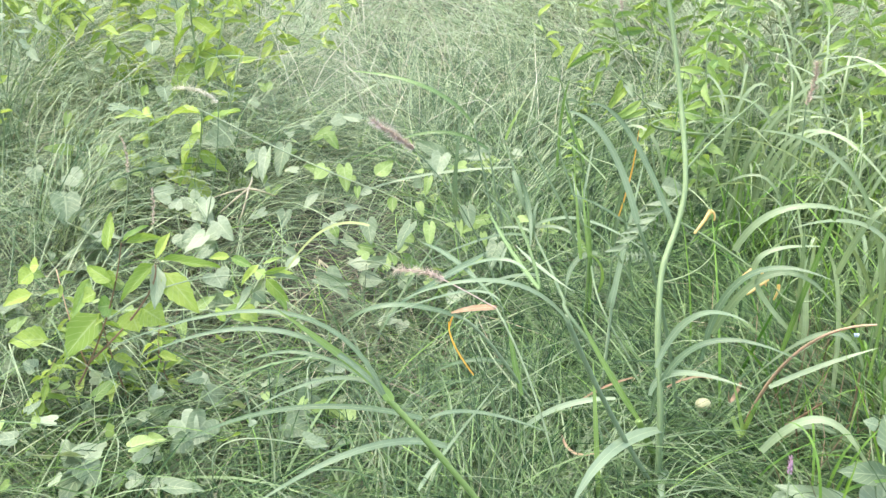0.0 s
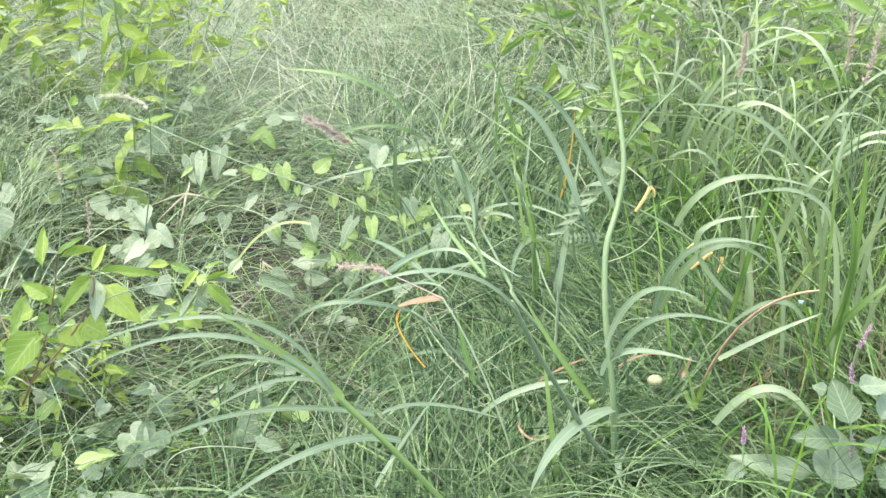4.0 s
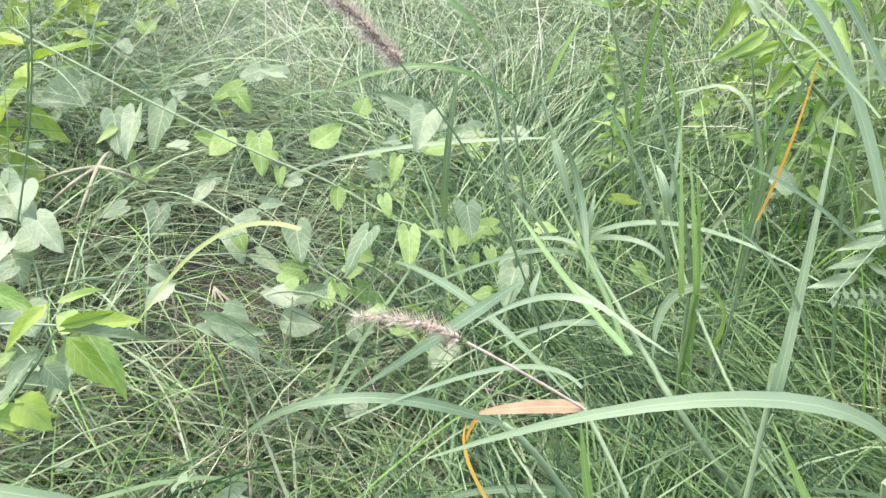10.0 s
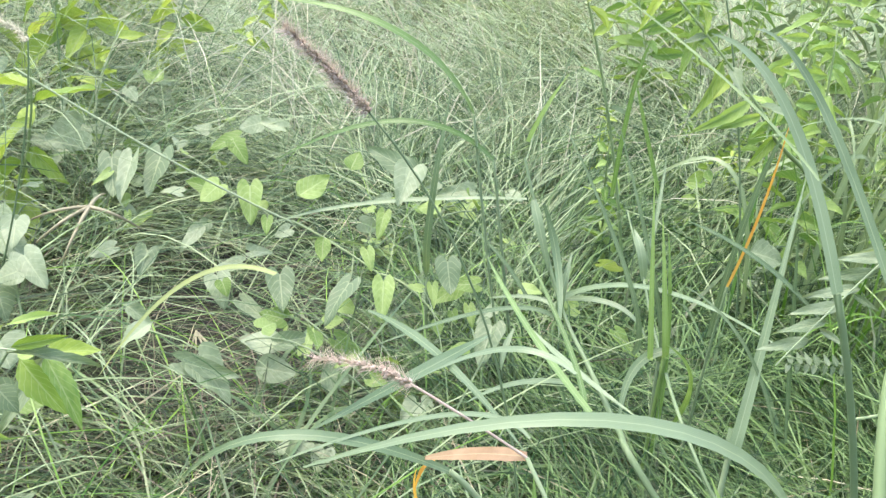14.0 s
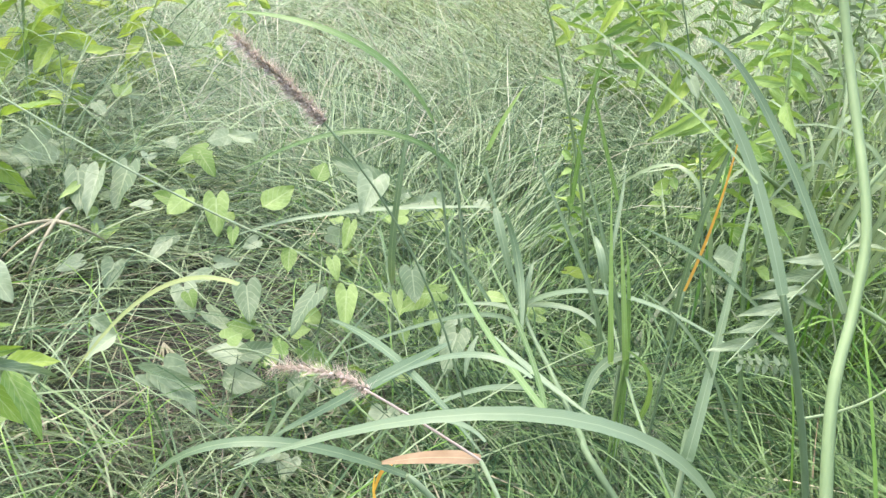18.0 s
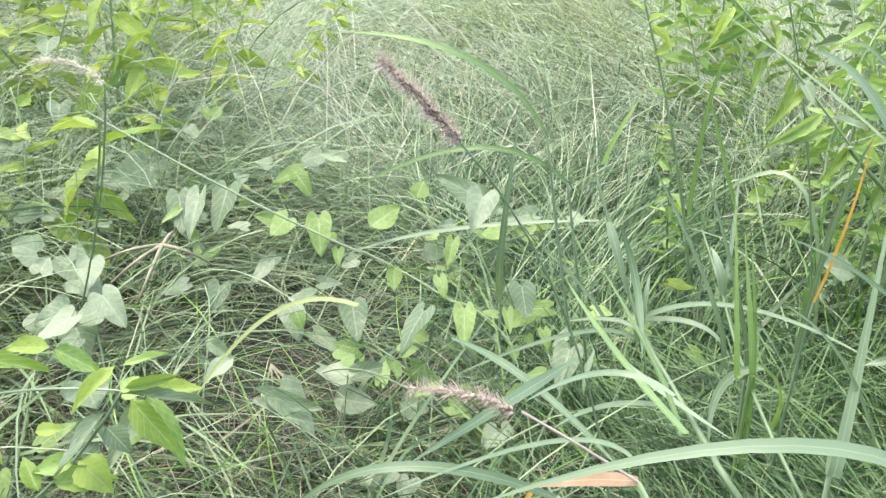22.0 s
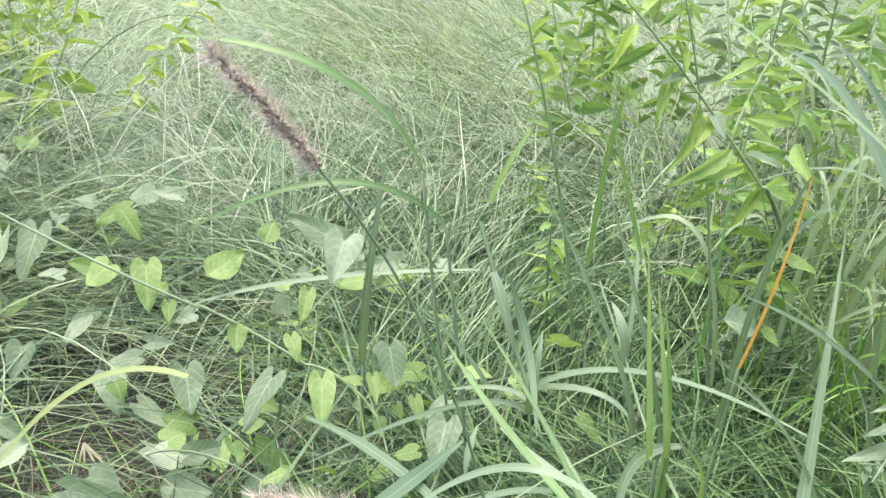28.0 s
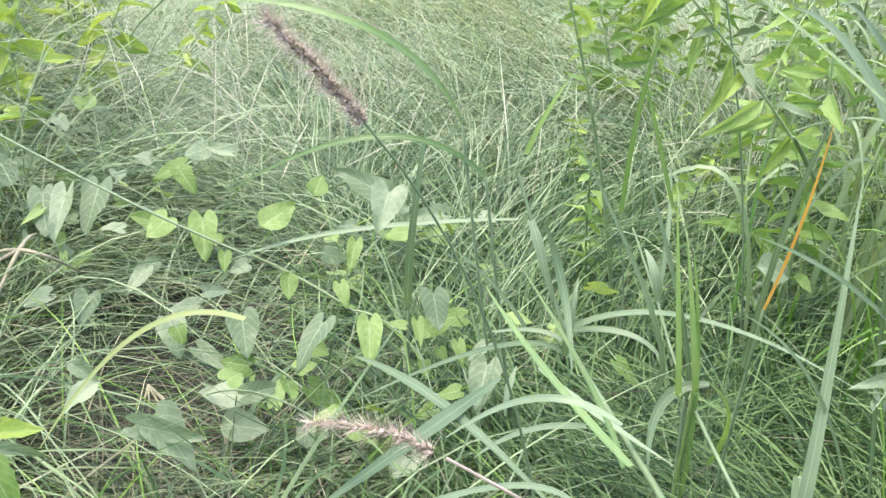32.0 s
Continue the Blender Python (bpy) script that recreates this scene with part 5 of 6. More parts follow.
leaf(v, (-0.443, 1.209, 0.249), (-0.426, 1.191, 0.234), 0.0228, MAT_LIME, "lance", 173, 0)
leaf(v, (-0.537, 1.206, 0.216), (-0.579, 1.194, 0.210), 0.0231, MAT_LIME, "lance", 174, 0)
leaf(v, (-0.526, 1.201, 0.147), (-0.585, 1.199, 0.149), 0.0327, MAT_LIME, "lance", 175, 10)
leaf(v, (-0.234, 1.222, 0.232), (-0.252, 1.178, 0.199), 0.0142, MAT_VINE, "lance", 176, -10)
leaf(v, (-0.229, 1.196, 0.248), (-0.193, 1.204, 0.252), 0.0123, MAT_LIME, "lance", 177, -10)
leaf(v, (-0.233, 1.216, 0.236), (-0.201, 1.184, 0.208), 0.0177, MAT_WEED, "lance", 178, -10)
leaf(v, (-0.229, 1.197, 0.247), (-0.244, 1.203, 0.253), 0.0175, MAT_WEED, "lance", 179, -10)
leaf(v, (-0.468, 1.190, 0.061), (-0.452, 1.210, 0.075), 0.0224, MAT_LIME, "lance", 180, 0)
leaf(v, (-0.531, 1.207, 0.250), (-0.550, 1.193, 0.241), 0.0263, MAT_LIME, "lance", 181, 0)
leaf(v, (-0.519, 1.200, 0.263), (-0.533, 1.200, 0.263), 0.0227, MAT_LIME, "lance", 182, -10)

v = thing("pink_spike_plant", (0.570, 1.100, -0.030), "broad-leaved plant with slender pink flower spikes", "flower")
stalk(v, (0.551, 0.950, -0.034), (0.540, 0.950, 0.040), (0.529, 0.950, 0.105), 0.0014, 0.0010, MAT_STEM, name='flower_stalk')
stalk(v, (0.530, 0.950, 0.102), (0.519, 0.950, 0.161), (0.512, 0.950, 0.217), 0.0013, 0.0009, MAT_STEM, name='flower_stalk')
stalk(v, (0.513, 0.950, 0.209), (0.510, 0.950, 0.240), (0.512, 0.950, 0.263), 0.0012, 0.0009, MAT_STEM, name='flower_stalk')
stalk(v, (0.409, 0.950, 0.003), (0.402, 0.950, 0.075), (0.397, 0.950, 0.138), 0.0013, 0.0010, MAT_STEM, name='flower_stalk')
seed_head(v, (0.512, 0.950, 0.260), (0.517, 0.950, 0.275), (0.522, 0.950, 0.290), 0.0038, 60, 1498, 0.0012, MAT_FLOWER)
seed_head(v, (0.513, 0.950, 0.211), (0.510, 0.950, 0.225), (0.508, 0.950, 0.240), 0.0038, 60, 1487, 0.0012, MAT_FLOWER)
seed_head(v, (0.530, 0.950, 0.102), (0.528, 0.950, 0.119), (0.526, 0.950, 0.136), 0.0038, 60, 1489, 0.0012, MAT_FLOWER)
seed_head(v, (0.397, 0.950, 0.133), (0.396, 0.950, 0.146), (0.395, 0.950, 0.159), 0.0038, 60, 1294, 0.0012, MAT_FLOWER)
leaf(v, (0.508, 0.929, 0.170), (0.500, 0.971, 0.204), 0.0389, MAT_BROAD, "oval", 183, 8)
leaf(v, (0.481, 0.941, 0.088), (0.387, 0.959, 0.108), 0.0266, MAT_BROAD, "oval", 184, -14)
leaf(v, (0.506, 0.923, 0.078), (0.520, 0.978, 0.122), 0.0598, MAT_BROAD, "oval", 185, 2)
leaf(v, (0.510, 0.949, 0.132), (0.451, 0.951, 0.137), 0.0256, MAT_BROAD, "oval", 186, 2)
leaf(v, (0.537, 0.944, 0.117), (0.582, 0.956, 0.125), 0.0168, MAT_BROAD, "oval", 187, 9)
leaf(v, (0.586, 0.944, 0.066), (0.564, 0.956, 0.077), 0.0330, MAT_BROAD, "oval", 188, -4)
leaf(v, (0.520, 0.949, 0.207), (0.562, 0.951, 0.205), 0.0250, MAT_BROAD, "oval", 189, -14)
leaf(v, (0.484, 0.948, 0.205), (0.468, 0.952, 0.210), 0.0149, MAT_BROAD, "oval", 190, 1)
leaf(v, (0.402, 0.956, 0.096), (0.377, 0.944, 0.087), 0.0194, MAT_BROAD, "oval", 191, -16)
leaf(v, (0.547, 0.935, 0.169), (0.580, 0.965, 0.191), 0.0290, MAT_BROAD, "oval", 192, 0)
leaf(v, (0.474, 0.944, 0.054), (0.440, 0.956, 0.065), 0.0237, MAT_BROAD, "oval", 193, -20)

v = thing("blue_flower", (0.571, 1.200, 0.015), "tiny pale blue flowers deep in the thicket", "flower")
stalk(v, (0.571, 1.200, 0.015), (0.561, 1.200, 0.093), (0.552, 1.200, 0.155), 0.0012, 0.0008, MAT_CULM, name='stalk')
leaf(v, (0.547, 1.189, 0.162), (0.544, 1.191, 0.164), 0.0037, MAT_BLUE, "oval", 194, 0, name='petal')
leaf(v, (0.547, 1.189, 0.162), (0.552, 1.191, 0.163), 0.0037, MAT_BLUE, "oval", 195, 0, name='petal')
leaf(v, (0.548, 1.191, 0.161), (0.545, 1.189, 0.159), 0.0037, MAT_BLUE, "oval", 196, 0, name='petal')
leaf(v, (0.548, 1.191, 0.161), (0.551, 1.189, 0.158), 0.0037, MAT_BLUE, "oval", 197, 0, name='petal')

v = thing("red_stemmed_grass", (0.500, 1.170, -0.030), "coarse grass with reddish dry stalks at its foot", "grass tuft", group="tall tufts")
stalk(v, (0.405, 1.160, -0.033), (0.407, 1.155, 0.029), (0.414, 1.150, 0.072), 0.0019, 0.0022, MAT_RED, name='stalk')
stalk(v, (0.414, 1.150, 0.072), (0.437, 1.080, 0.219), (0.490, 1.020, 0.292), 0.0026, 0.0013, MAT_RED, name='stalk')
stalk(v, (0.462, 1.150, 0.041), (0.476, 1.130, 0.076), (0.491, 1.120, 0.103), 0.0019, 0.0015, MAT_RED, name='stalk')
stalk(v, (0.535, 1.150, -0.025), (0.541, 1.140, 0.059), (0.531, 1.120, 0.151), 0.0015, 0.0011, MAT_DRY, name='stalk')
blade(v, (0.386, 1.020, 0.107), (0.460, 1.000, 0.165), (0.535, 0.970, 0.036), 0.0092, MAT_THICKET_HAZED, blunt=0.8)
blade(v, (0.411, 1.100, 0.144), (0.472, 1.100, 0.177), (0.537, 1.100, 0.204), 0.0063, MAT_THICKET_HAZED, blunt=0.8)
blade(v, (0.506, 1.100, -0.030), (0.510, 1.100, 0.033), (0.513, 1.100, 0.092), 0.0096, MAT_THICKET_HAZED, blunt=0.9)
blade(v, (0.402, 1.180, 0.091), (0.389, 1.170, 0.067), (0.381, 1.160, 0.092), 0.0045, MAT_RED, blunt=0.8)
blade(v, (0.573, 1.120, 0.085), (0.564, 1.100, 0.316), (0.553, 1.100, 0.428), 0.0089, MAT_BRIGHT, blunt=0.8)
blade(v, (0.558, 1.120, 0.139), (0.563, 1.100, 0.279), (0.526, 1.100, 0.417), 0.0078, MAT_BRIGHT, blunt=0.8)
blade(v, (0.543, 1.120, 0.140), (0.530, 1.100, 0.326), (0.513, 1.100, 0.444), 0.0038, MAT_BRIGHT, blunt=0.8)
blade(v, (0.563, 1.120, 0.155), (0.587, 1.100, 0.215), (0.617, 1.100, 0.243), 0.0080, MAT_BRIGHT, blunt=0.8)
blade(v, (0.426, 1.120, 0.185), (0.439, 1.100, 0.327), (0.457, 1.100, 0.415), 0.0063, MAT_BRIGHT, blunt=0.8)
blade(v, (0.395, 1.120, 0.052), (0.396, 1.100, 0.103), (0.404, 1.100, 0.127), 0.0062, MAT_BRIGHT, blunt=0.8)
blade(v, (0.378, 1.120, 0.081), (0.388, 1.100, 0.069), (0.359, 1.100, 0.173), 0.0062, MAT_BRIGHT, blunt=0.8)
blade(v, (0.430, 1.120, 0.217), (0.368, 1.100, 0.326), (0.456, 1.100, 0.347), 0.0075, MAT_THICKET_HAZED, blunt=0.8)
blade(v, (0.335, 1.120, 0.211), (0.395, 1.100, 0.312), (0.480, 1.100, 0.256), 0.0088, MAT_THICKET_HAZED, blunt=0.8)
blade(v, (0.534, 1.120, 0.158), (0.470, 1.100, 0.226), (0.388, 1.100, 0.158), 0.0066, MAT_THICKET_HAZED, blunt=0.8)
blade(v, (0.434, 1.120, 0.020), (0.501, 1.100, 0.074), (0.617, 1.100, -0.070), 0.0084, MAT_THICKET_HAZED, blunt=0.8)
blade(v, (0.515, 1.120, -0.030), (0.513, 1.100, 0.037), (0.514, 1.100, 0.090), 0.0057, MAT_THICKET_HAZED, blunt=0.8)
blade(v, (0.437, 1.120, 0.216), (0.424, 1.100, 0.313), (0.417, 1.100, 0.378), 0.0063, MAT_THICKET_HAZED, blunt=0.8)
blade(v, (0.347, 1.120, 0.331), (0.400, 1.100, 0.400), (0.510, 1.100, 0.377), 0.0079, MAT_THICKET_HAZED, blunt=0.8)
blade(v, (0.475, 1.120, 0.298), (0.490, 1.100, 0.379), (0.519, 1.100, 0.404), 0.0074, MAT_THICKET_HAZED, blunt=0.8)
blade(v, (0.541, 1.120, 0.206), (0.471, 1.100, 0.428), (0.331, 1.100, 0.496), 0.0073, MAT_THICKET_HAZED, blunt=0.8)
blade(v, (0.560, 1.120, 0.267), (0.498, 1.100, 0.371), (0.402, 1.100, 0.372), 0.0062, MAT_THICKET_HAZED, blunt=0.8)

v = thing("seed_grass", (0.620, 1.270, -0.030), "slender grass with a pale dense seed spike", "grass tuft", group="seed grasses")
seed_head(v, (0.611, 1.250, 0.445), (0.617, 1.250, 0.484), (0.618, 1.250, 0.517), 0.0045, 110, 21, 0.0040, MAT_PINK)
stalk(v, (0.620, 1.270, -0.030), (0.626, 1.260, 0.227), (0.611, 1.250, 0.445), 0.0014, 0.0008, MAT_CULM, name="stalk")

v = thing("seed_grass", (0.460, 1.320, -0.030), "slender grass with a dusky seed spike", "grass tuft", group="seed grasses")
seed_head(v, (0.466, 1.300, 0.443), (0.471, 1.300, 0.475), (0.470, 1.300, 0.500), 0.0040, 90, 22, 0.0060, MAT_PURPLE)
stalk(v, (0.460, 1.320, -0.030), (0.473, 1.310, 0.227), (0.466, 1.300, 0.443), 0.0014, 0.0008, MAT_CULM, name="stalk")

v = thing("seed_grass", (0.720, 1.420, -0.030), "slender grass with a dusky seed spike", "grass tuft", group="seed grasses")
seed_head(v, (0.655, 1.400, 0.401), (0.656, 1.400, 0.447), (0.650, 1.400, 0.486), 0.0040, 90, 23, 0.0060, MAT_PURPLE)
stalk(v, (0.720, 1.420, -0.030), (0.698, 1.410, 0.206), (0.655, 1.400, 0.401), 0.0014, 0.0008, MAT_CULM, name="stalk")

v = thing("seed_grass", (-0.440, 1.600, -0.030), "nodding grass with a long whitish seed spike", "grass tuft", group="seed grasses")
seed_head(v, (-0.346, 1.560, 0.340), (-0.382, 1.580, 0.352), (-0.424, 1.600, 0.347), 0.0040, 130, 24, 0.0060, MAT_WHITE)
stalk(v, (-0.440, 1.600, -0.030), (-0.375, 1.580, 0.180), (-0.346, 1.560, 0.340), 0.0012, 0.0008, MAT_CULM, name="stalk")

v = thing("seed_grass", (-0.580, 1.620, -0.030), "short tan seed spike on a thin stalk", "grass tuft", group="seed grasses")
seed_head(v, (-0.515, 1.600, 0.201), (-0.513, 1.600, 0.236), (-0.518, 1.600, 0.265), 0.0035, 60, 25, 0.0030, MAT_PINK)
stalk(v, (-0.580, 1.620, -0.030), (-0.537, 1.610, 0.106), (-0.515, 1.600, 0.201), 0.0014, 0.0008, MAT_CULM, name="stalk")

v = thing("seed_grass", (-0.460, 1.460, -0.030), "short tan seed spike on a thin stalk", "grass tuft", group="seed grasses")
seed_head(v, (-0.442, 1.450, 0.186), (-0.436, 1.450, 0.219), (-0.435, 1.450, 0.246), 0.0035, 60, 26, 0.0030, MAT_PINK)
stalk(v, (-0.460, 1.460, -0.030), (-0.441, 1.455, 0.098), (-0.442, 1.450, 0.186), 0.0014, 0.0008, MAT_CULM, name="stalk")

v = thing("seed_grass", (0.400, 1.720, -0.030), "pink-tipped grass with a loose seed spike", "grass tuft", group="seed grasses")
seed_head(v, (0.286, 1.700, 0.439), (0.283, 1.700, 0.465), (0.274, 1.700, 0.485), 0.0040, 60, 27, 0.0040, MAT_PINK)
stalk(v, (0.400, 1.720, -0.030), (0.353, 1.710, 0.224), (0.286, 1.700, 0.439), 0.0014, 0.0008, MAT_CULM, name="stalk")

v = thing("leafy_weed", (0.737, 2.253, -0.030), "leaning weed with drooping yellow-green lance leaves", "weed")
stalk(v, (0.737, 2.253, -0.030), (0.375, 1.620, 0.265), (0.347, 1.600, 0.294), 0.0031, 0.0014, MAT_TWIG, name='stem')
stalk(v, (0.347, 1.600, 0.294), (0.261, 1.580, 0.383), (0.187, 1.560, 0.450), 0.0014, 0.0008, MAT_TWIG, name='stem')
leaf(v, (0.215, 1.598, 0.425), (0.189, 1.563, 0.399), 0.0095, MAT_LIME, "lance", 198, 0)
leaf(v, (0.233, 1.594, 0.409), (0.186, 1.567, 0.391), 0.0087, MAT_WEED, "lance", 199, -15)
leaf(v, (0.254, 1.606, 0.394), (0.228, 1.555, 0.355), 0.0115, MAT_WEED, "lance", 200, 15)
leaf(v, (0.283, 1.590, 0.362), (0.293, 1.570, 0.345), 0.0117, MAT_VINE, "lance", 201, 15)
leaf(v, (0.281, 1.607, 0.365), (0.257, 1.554, 0.325), 0.0153, MAT_LIME, "lance", 202, -30)
leaf(v, (0.289, 1.594, 0.356), (0.268, 1.567, 0.336), 0.0099, MAT_LIME, "lance", 203, -24)
leaf(v, (0.314, 1.598, 0.329), (0.258, 1.563, 0.304), 0.0128, MAT_WEED, "lance", 204, -30)
leaf(v, (0.313, 1.582, 0.328), (0.352, 1.578, 0.323), 0.0110, MAT_VINE, "lance", 205, 0)
leaf(v, (0.323, 1.589, 0.318), (0.278, 1.571, 0.306), 0.0101, MAT_WEED, "lance", 206, -30)
leaf(v, (0.248, 1.562, 0.394), (0.247, 1.598, 0.423), 0.0096, MAT_LIME, "lance", 207, 15)
leaf(v, (0.224, 1.575, 0.416), (0.259, 1.585, 0.421), 0.0078, MAT_WEED, "lance", 208, -30)
leaf(v, (0.257, 1.585, 0.388), (0.229, 1.575, 0.382), 0.0097, MAT_VINE, "lance", 209, 15)
leaf(v, (0.339, 1.584, 0.299), (0.372, 1.576, 0.291), 0.0121, MAT_WEED, "lance", 210, 0)
leaf(v, (0.343, 1.597, 0.297), (0.312, 1.564, 0.273), 0.0121, MAT_LIME, "lance", 211, -15)

v = thing("leafy_weed", (0.290, 1.850, -0.030), "slim weed with a pale upright stalk and few leaves", "weed")
stalk(v, (0.290, 1.850, -0.030), (0.232, 1.800, 0.200), (0.161, 1.780, 0.410), 0.0024, 0.0012, MAT_TWIG, name='stem')
leaf(v, (0.169, 1.773, 0.380), (0.154, 1.787, 0.392), 0.0096, MAT_WEED, "lance", 212, 15)
leaf(v, (0.173, 1.773, 0.370), (0.199, 1.787, 0.379), 0.0086, MAT_LIME, "lance", 213, -30)
leaf(v, (0.184, 1.768, 0.334), (0.213, 1.793, 0.352), 0.0108, MAT_LIME, "lance", 214, 15)
leaf(v, (0.203, 1.775, 0.288), (0.179, 1.785, 0.298), 0.0110, MAT_WEED, "lance", 215, 15)
leaf(v, (0.177, 1.790, 0.364), (0.208, 1.770, 0.346), 0.0086, MAT_LIME, "lance", 216, -30)
leaf(v, (0.159, 1.768, 0.406), (0.181, 1.793, 0.425), 0.0116, MAT_LIME, "lance", 217, -15)
leaf(v, (0.215, 1.781, 0.253), (0.241, 1.779, 0.249), 0.0090, MAT_VINE, "lance", 218, -15)
blade(v, (0.174, 1.500, 0.259), (0.177, 1.500, 0.351), (0.186, 1.500, 0.401), 0.0036, MAT_BRIGHT, blunt=0.8)
blade(v, (0.094, 1.500, 0.304), (0.105, 1.500, 0.334), (0.121, 1.500, 0.366), 0.0036, MAT_BRIGHT, blunt=0.8)
blade(v, (0.215, 1.500, 0.265), (0.194, 1.500, 0.322), (0.179, 1.500, 0.363), 0.0037, MAT_BRIGHT, blunt=0.8)

v = thing("mushroom", (0.353, 1.172, 0.034), "small pale yellowish mushroom cap among grass blades", "mushroom")


# ---- plants that repeat ----
def tall_tuft(seed, blades, height, width, material, label, group, spread=0.05):
    """A clump of blades that rise from one foot and bow outwards."""
    rng = np.random.default_rng(seed)
    g = thing("grass_tuft", (0, 0, 0), label, "grass tuft", group)
    for i in range(blades):
        az, h = rng.uniform(0, 6.283), height * rng.uniform(0.55, 1.1)
        out = h * rng.uniform(0.15, 0.75)
        d = np.array([math.cos(az), math.sin(az), 0.0])
        a = np.array([*rng.normal(0, spread, 2) * 0.4, 0.0])
        drop = rng.uniform(0.0, 0.6)
        b = a + d * out * 0.35 + np.array([0, 0, h * 0.72])
        c = a + d * out * (1.0 + drop * 0.5) + np.array([0, 0, h * (1.0 - drop)])
        blade(g, a, b, c, width * rng.uniform(0.6, 1.15), material, twist=rng.uniform(-1.2, 1.2), blunt=0.6)
    return g


def leafy_weed(seed, height, leaves, material, stem_material, label, group, shape="lance", size=0.075, slim=0.32):
    """An upright weed: a thin stem with side shoots and leaves set round it."""
    rng = np.random.default_rng(seed)
    g = thing("leafy_weed", (0, 0, 0), label, "weed", group)
    top = np.array([rng.normal(0, 0.28 * height), rng.normal(0, 0.28 * height), height])
    mid = top * 0.5 + np.array([*rng.normal(0, 0.02, 2), 0])
    stalk(g, (0, 0, 0), mid, top, 0.002, 0.0009, stem_material)
    p, d = bend((0, 0, 0), mid, top, 40)
    for i in range(leaves):
        s = 0.3 + 0.7 * i / leaves
        o = p[min(39, int(s * 39))]
        az = i * 2.4 + rng.normal(0, 0.3)
        ln = size * rng.uniform(0.7, 1.25) * (1.15 - 0.5 * s)
        up = rng.uniform(-0.75, 0.55)
        t = o + ln * np.array([math.cos(az), math.sin(az), up])
        leaf(g, o, t, ln * slim * rng.uniform(0.8, 1.25), material, shape, i + seed, rng.uniform(-55, 55), face=(*rng.normal(0, 0.5, 2), 0.9))
    return g


def sow(protos, places, rng, lo=0.8, hi=1.25):
    """Copies of the prototypes, turned and scaled, at the given places; the first ones move there themselves."""
    for i, (x, y) in enumerate(places):
        z = float(bumps(x, y)) - 0.004
        m = pose(x, y, z, 0, 0, rng.uniform(0, 360)) @ Matrix.Scale(rng.uniform(lo, hi), 4)
        if i < len(protos):
            protos[i].matrix_basis = m
        else:
            copy_thing(protos[i % len(protos)], m)


def spots(rng, n, x0, x1, y0, y1):
    return [(rng.uniform(x0, x1), rng.uniform(y0, y1)) for _ in range(n)]


rng = np.random.default_rng(78)
sow([leafy_weed(s, 0.40, 26, MAT_LIME, MAT_TWIG, "tall leafy weed with broad yellow-green leaves", "bushy bright weeds", size=0.056, slim=0.36) for s in (61, 62, 63)],
    [(-0.53, 2.14), (-0.70, 2.22), (-0.62, 2.36), (-0.44, 2.32), (-0.80, 2.45), (-0.36, 2.48), (-0.52, 2.62)], rng, 0.8, 1.1)
rng = np.random.default_rng(79)
sow([leafy_weed(s, 0.26, 20, MAT_LIME, MAT_RED, "bushy young weed with bright serrated leaves", "bright weeds", size=0.050, slim=0.36) for s in (64, 65)],
    [(-0.43, 1.22), (-0.50, 1.29), (-0.37, 1.27), (-0.56, 1.17)], rng, 0.8, 1.05)
rng = np.random.default_rng(77)
sow([tall_tuft(s, 20, 0.38, 0.0058, MAT_THICKET_HAZED, "tall coarse green grass tuft in the thicket", "thicket tufts", spread=0.16) for s in (1, 2, 3, 4)],
    spots(rng, 18, 0.55, 1.7, 1.2, 2.5), rng)
sow([tall_tuft(s, 18, 0.34, 0.0034, MAT_BLADE, "narrow-leaved green grass tuft in the meadow", "meadow tufts") for s in (5, 6, 7)],
    spots(rng, 6, -1.7, -0.85, 1.3, 2.2) + [(-0.72, 1.08)], rng)
sow([tall_tuft(s, 9, 0.24, 0.0036, MAT_SHOOT, "low bright green grass shoots in the mat", "low shoots") for s in (8, 9, 10)],
    spots(rng, 3, 0.5, 0.8, 1.4, 2.1) + spots(rng, 7, 0.42, 0.9, 0.95, 1.5), rng)
sow([leafy_weed(s, 0.40, 27, MAT_LIME, MAT_TWIG, "leafy weed with bright yellow-green lance leaves", "bright leafy weeds", size=0.052, slim=0.38) for s in (21, 22, 23, 24)],
    spots(rng, 20, -1.3, -0.5, 2.15, 3.0) + spots(rng, 10, -1.9, -1.0, 2.3, 3.6), rng)
sow([leafy_weed(s, 0.2, 9, MAT_LIME, MAT_TWIG, "short weed with bright yellow-green leaves", "short bright weeds", size=0.062, slim=0.42) for s in (26, 27, 28)],
    spots(rng, 22, -1.6, -0.4, 1.85, 2.7), rng)
sow([leafy_weed(s, 0.38, 24, MAT_WEED, MAT_TWIG, "leafy green weed among tall grass", "green leafy weeds", size=0.055, slim=0.3) for s in (31, 32, 33, 34)],
    spots(rng, 22, 0.35, 1.0, 1.75, 2.8) + spots(rng, 18, 0.9, 1.9, 1.9, 3.3), rng)
sow([leafy_weed(s, 0.42, 26, MAT_VINE, MAT_TWIG, "leafy weed with narrow pale green leaves", "pale leafy weeds", size=0.052, slim=0.24) for s in (35, 36, 37)],
    spots(rng, 26, 0.5, 1.8, 1.6, 2.9), rng)
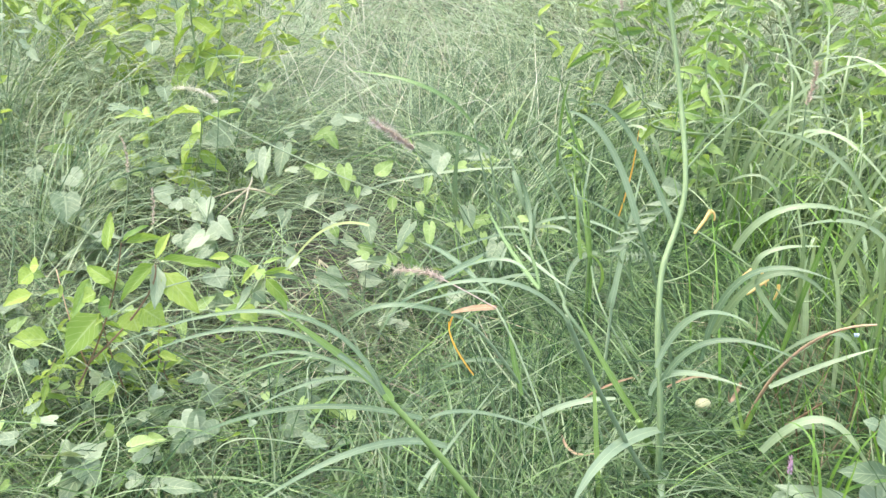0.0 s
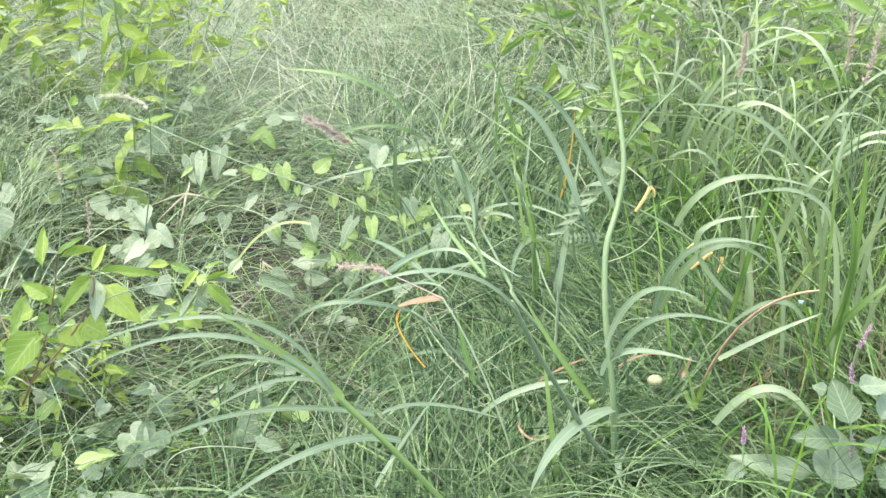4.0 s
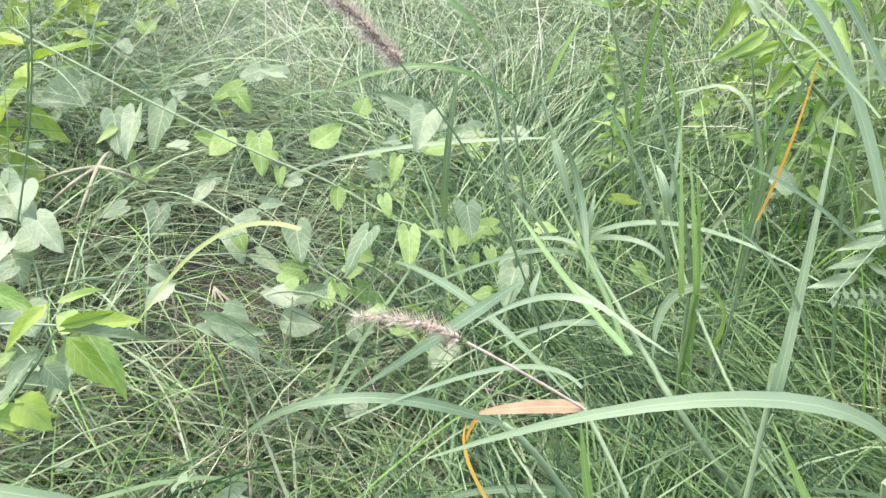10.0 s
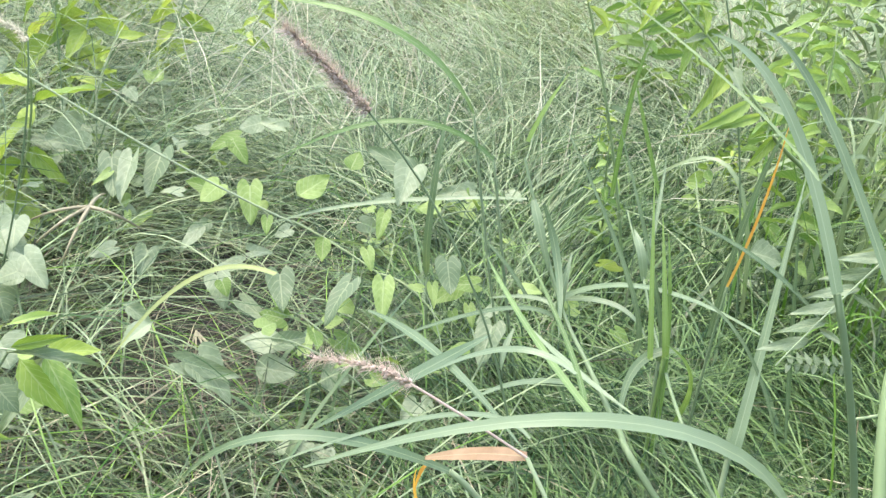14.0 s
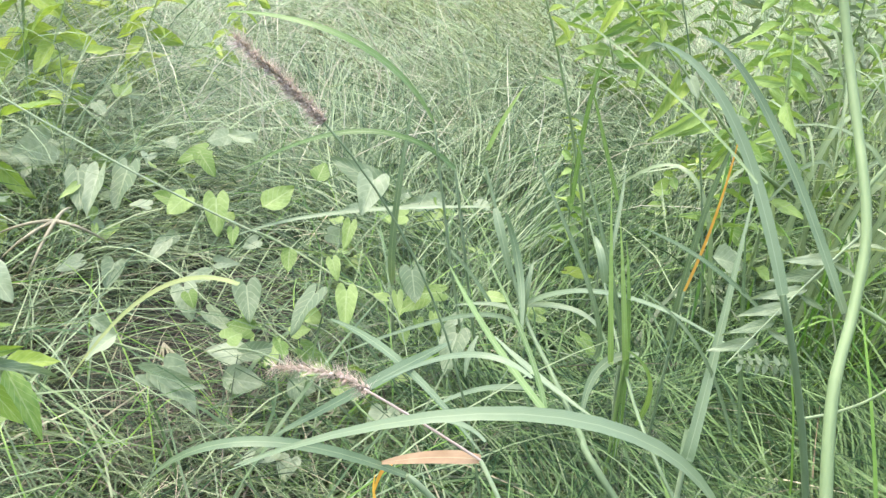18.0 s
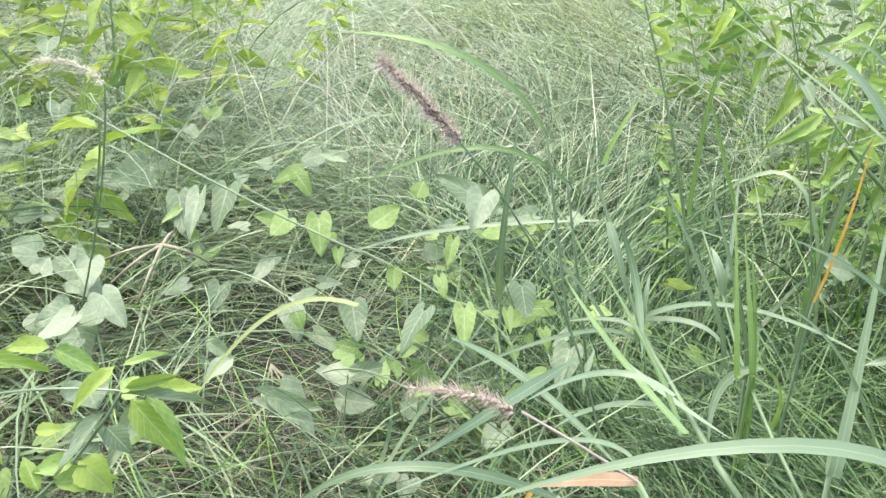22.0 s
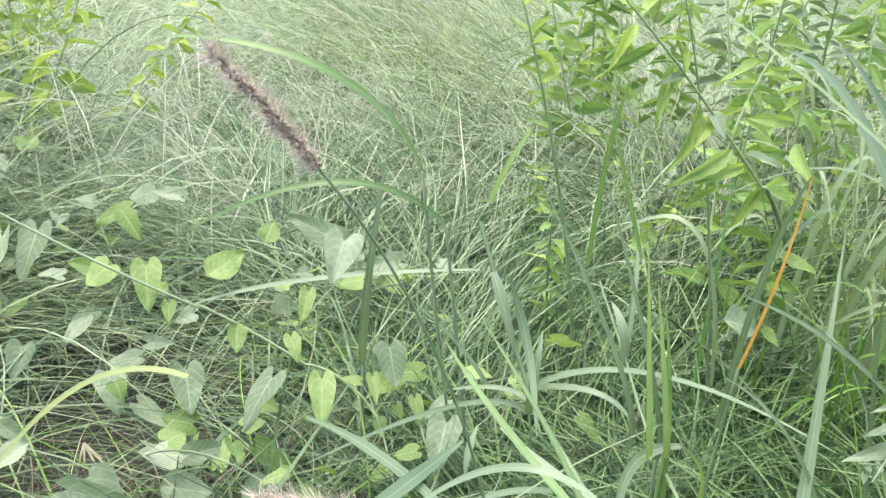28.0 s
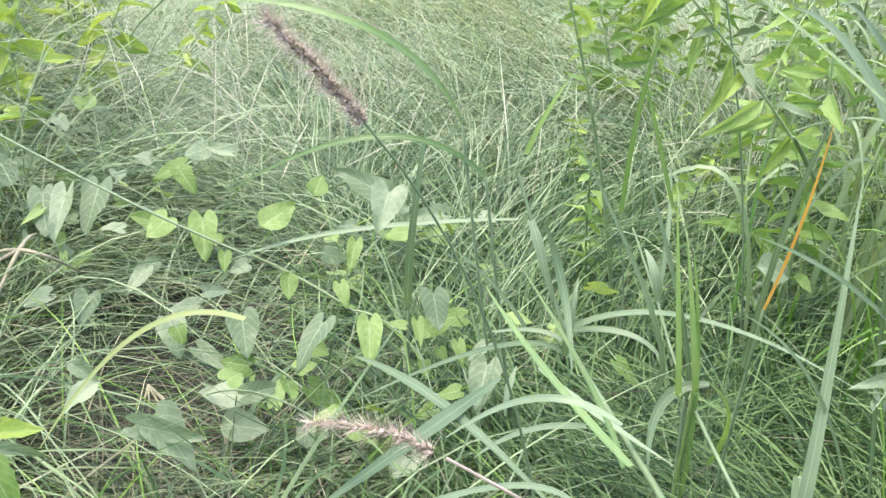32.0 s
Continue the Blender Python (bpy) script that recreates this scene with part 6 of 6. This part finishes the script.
sow([leafy_weed(s, 0.24, 22, m, MAT_TWIG, "low bushy weed with many small green leaves", "small-leaved weeds", shape=h, size=0.034, slim=w) for s, m, h, w in ((44, MAT_WEED, "oval", 0.6), (45, MAT_LIME, "lance", 0.4), (46, MAT_WEED, "lance", 0.42), (47, MAT_VINE, "heart", 0.7))],
    spots(rng, 12, 0.2, 0.6, 1.95, 2.6) + spots(rng, 14, 0.45, 1.0, 1.6, 2.5), rng, 0.6, 1.0)
sow([leafy_weed(s, 0.5, 16, MAT_WEED, MAT_RED, "leafy weed at the back of the meadow", "far leafy weeds", size=0.11) for s in (41, 42, 43)],
    spots(rng, 34, -3.0, 3.0, 3.4, 6.0), rng)
sow([leafy_weed(s, 0.10, 7, MAT_VINE, MAT_TWIG, "small creeping weed with pale heart-shaped leaves", "creeping weeds", shape="heart", size=0.05, slim=0.85) for s in (51, 52, 53)],
    spots(rng, 14, -1.2, -0.5, 1.2, 2.4) + spots(rng, 8, -0.75, -0.3, 0.85, 1.2), rng)



def vine_patch(seed, x, y, reach, leaves, lime, label, lift=0.0):
    """A creeping vine: two or three runners over the mat, each leaf on its own short stalk."""
    rng = np.random.default_rng(seed)
    g = thing("heart_leaved_vine", (x, y, float(bumps(x, y))), label, "vine", "creeping vines")
    for r in range(3):
        az = rng.uniform(0, 6.283)
        end = np.array([x + reach * math.cos(az), y + reach * math.sin(az)])
        half = np.array([x, y]) * 0.5 + end * 0.5 + rng.normal(0, 0.03, 2)
        a, b, c = ((*q, float(bumps(*q)) + h) for q, h in (((x, y), 0.02), (half, lift + rng.uniform(0.05, 0.12)), (end, lift + rng.uniform(0.03, 0.09))))
        stalk(g, a, b, c, 0.0012, 0.0007, MAT_CULM, "runner")
        p, d = bend(a, b, c, 30)
        for i in range(leaves // 3):
            o = p[int((i + 0.7) / (leaves // 3) * 28)] + np.array([*rng.normal(0, 0.015, 2), rng.uniform(0.005, 0.03)])
            az = rng.uniform(0, 6.283)
            ln = rng.uniform(0.017, 0.034)
            t = o + ln * np.array([math.cos(az), math.sin(az) * 0.7, rng.uniform(-0.8, 0.2)])
            m = MAT_HEART if rng.uniform() < lime else MAT_VINE
            leaf(g, o, t, ln * rng.uniform(0.7, 0.95), m, "heart", i + seed, rng.uniform(-30, 30), face=(rng.normal(0, 0.4), rng.normal(-0.4, 0.4), 0.8))
    return g


for i, (x, y) in enumerate([(-0.42, 1.92), (-0.22, 1.98), (-0.05, 1.86), (-0.55, 1.72), (-0.45, 1.5), (0.08, 1.72), (-0.32, 2.15), (-0.62, 1.45), (-0.7, 1.95), (-0.3, 1.32), (0.02, 1.5), (-0.5, 1.18)]):
    vine_patch(80 + i, x, y, 0.2, 15, 0.75 if x > -0.3 and y > 1.45 else 0.3, "creeping vine with small heart-shaped leaves on the mat")

for i, (x, y) in enumerate([(-0.95, 2.15), (-0.75, 2.3), (-1.2, 2.4), (-1.0, 2.6), (-0.6, 2.5), (-1.35, 2.2)]):
    vine_patch(120 + i, x, y, 0.24, 12, 0.15, "pale-leaved vine climbing through the leafy weeds", 0.18)
for i, (x, y) in enumerate([(-0.62, 1.02), (-0.42, 0.95), (-0.28, 1.05), (-0.75, 1.22), (-0.14, 1.25), (0.0, 1.95)]):
    vine_patch(140 + i, x, y, 0.16, 12, 0.25, "creeping vine with small arrow-shaped leaves on the mat")


# ---- mushroom ----
def mushroom_shapes():
    s = np.linspace(0, 1, 9)
    t = np.linspace(0, 2 * np.pi, 14, endpoint=False)
    r = 0.011 * np.sin(np.pi / 2 * np.minimum(1, s * 1.25)) * np.where(s > 0.85, 0.9, 1)
    z = 0.034 - 0.014 * s ** 2
    v = np.stack([r[:, None] * np.cos(t), r[:, None] * np.sin(t) * 0.9, np.repeat(z[:, None], 14, 1)], -1)
    i = np.arange(9 * 14).reshape(9, 14)
    j = np.roll(i, -1, 1)
    return v.reshape(-1, 3), np.stack([i[:-1], j[:-1], j[1:], i[1:]], -1).reshape(-1, 4)


cap = part("cap", mushroom_shapes(), MAT_CAP, v)
cap.matrix_parent_inverse = Matrix.Identity(4)
foot = part("foot", tube((0.004, 0.01, -0.07), (0.002, 0.003, -0.01), (0, 0, 0.03), 0.004, 0.005), MAT_CAP, v)
foot.matrix_parent_inverse = Matrix.Identity(4)
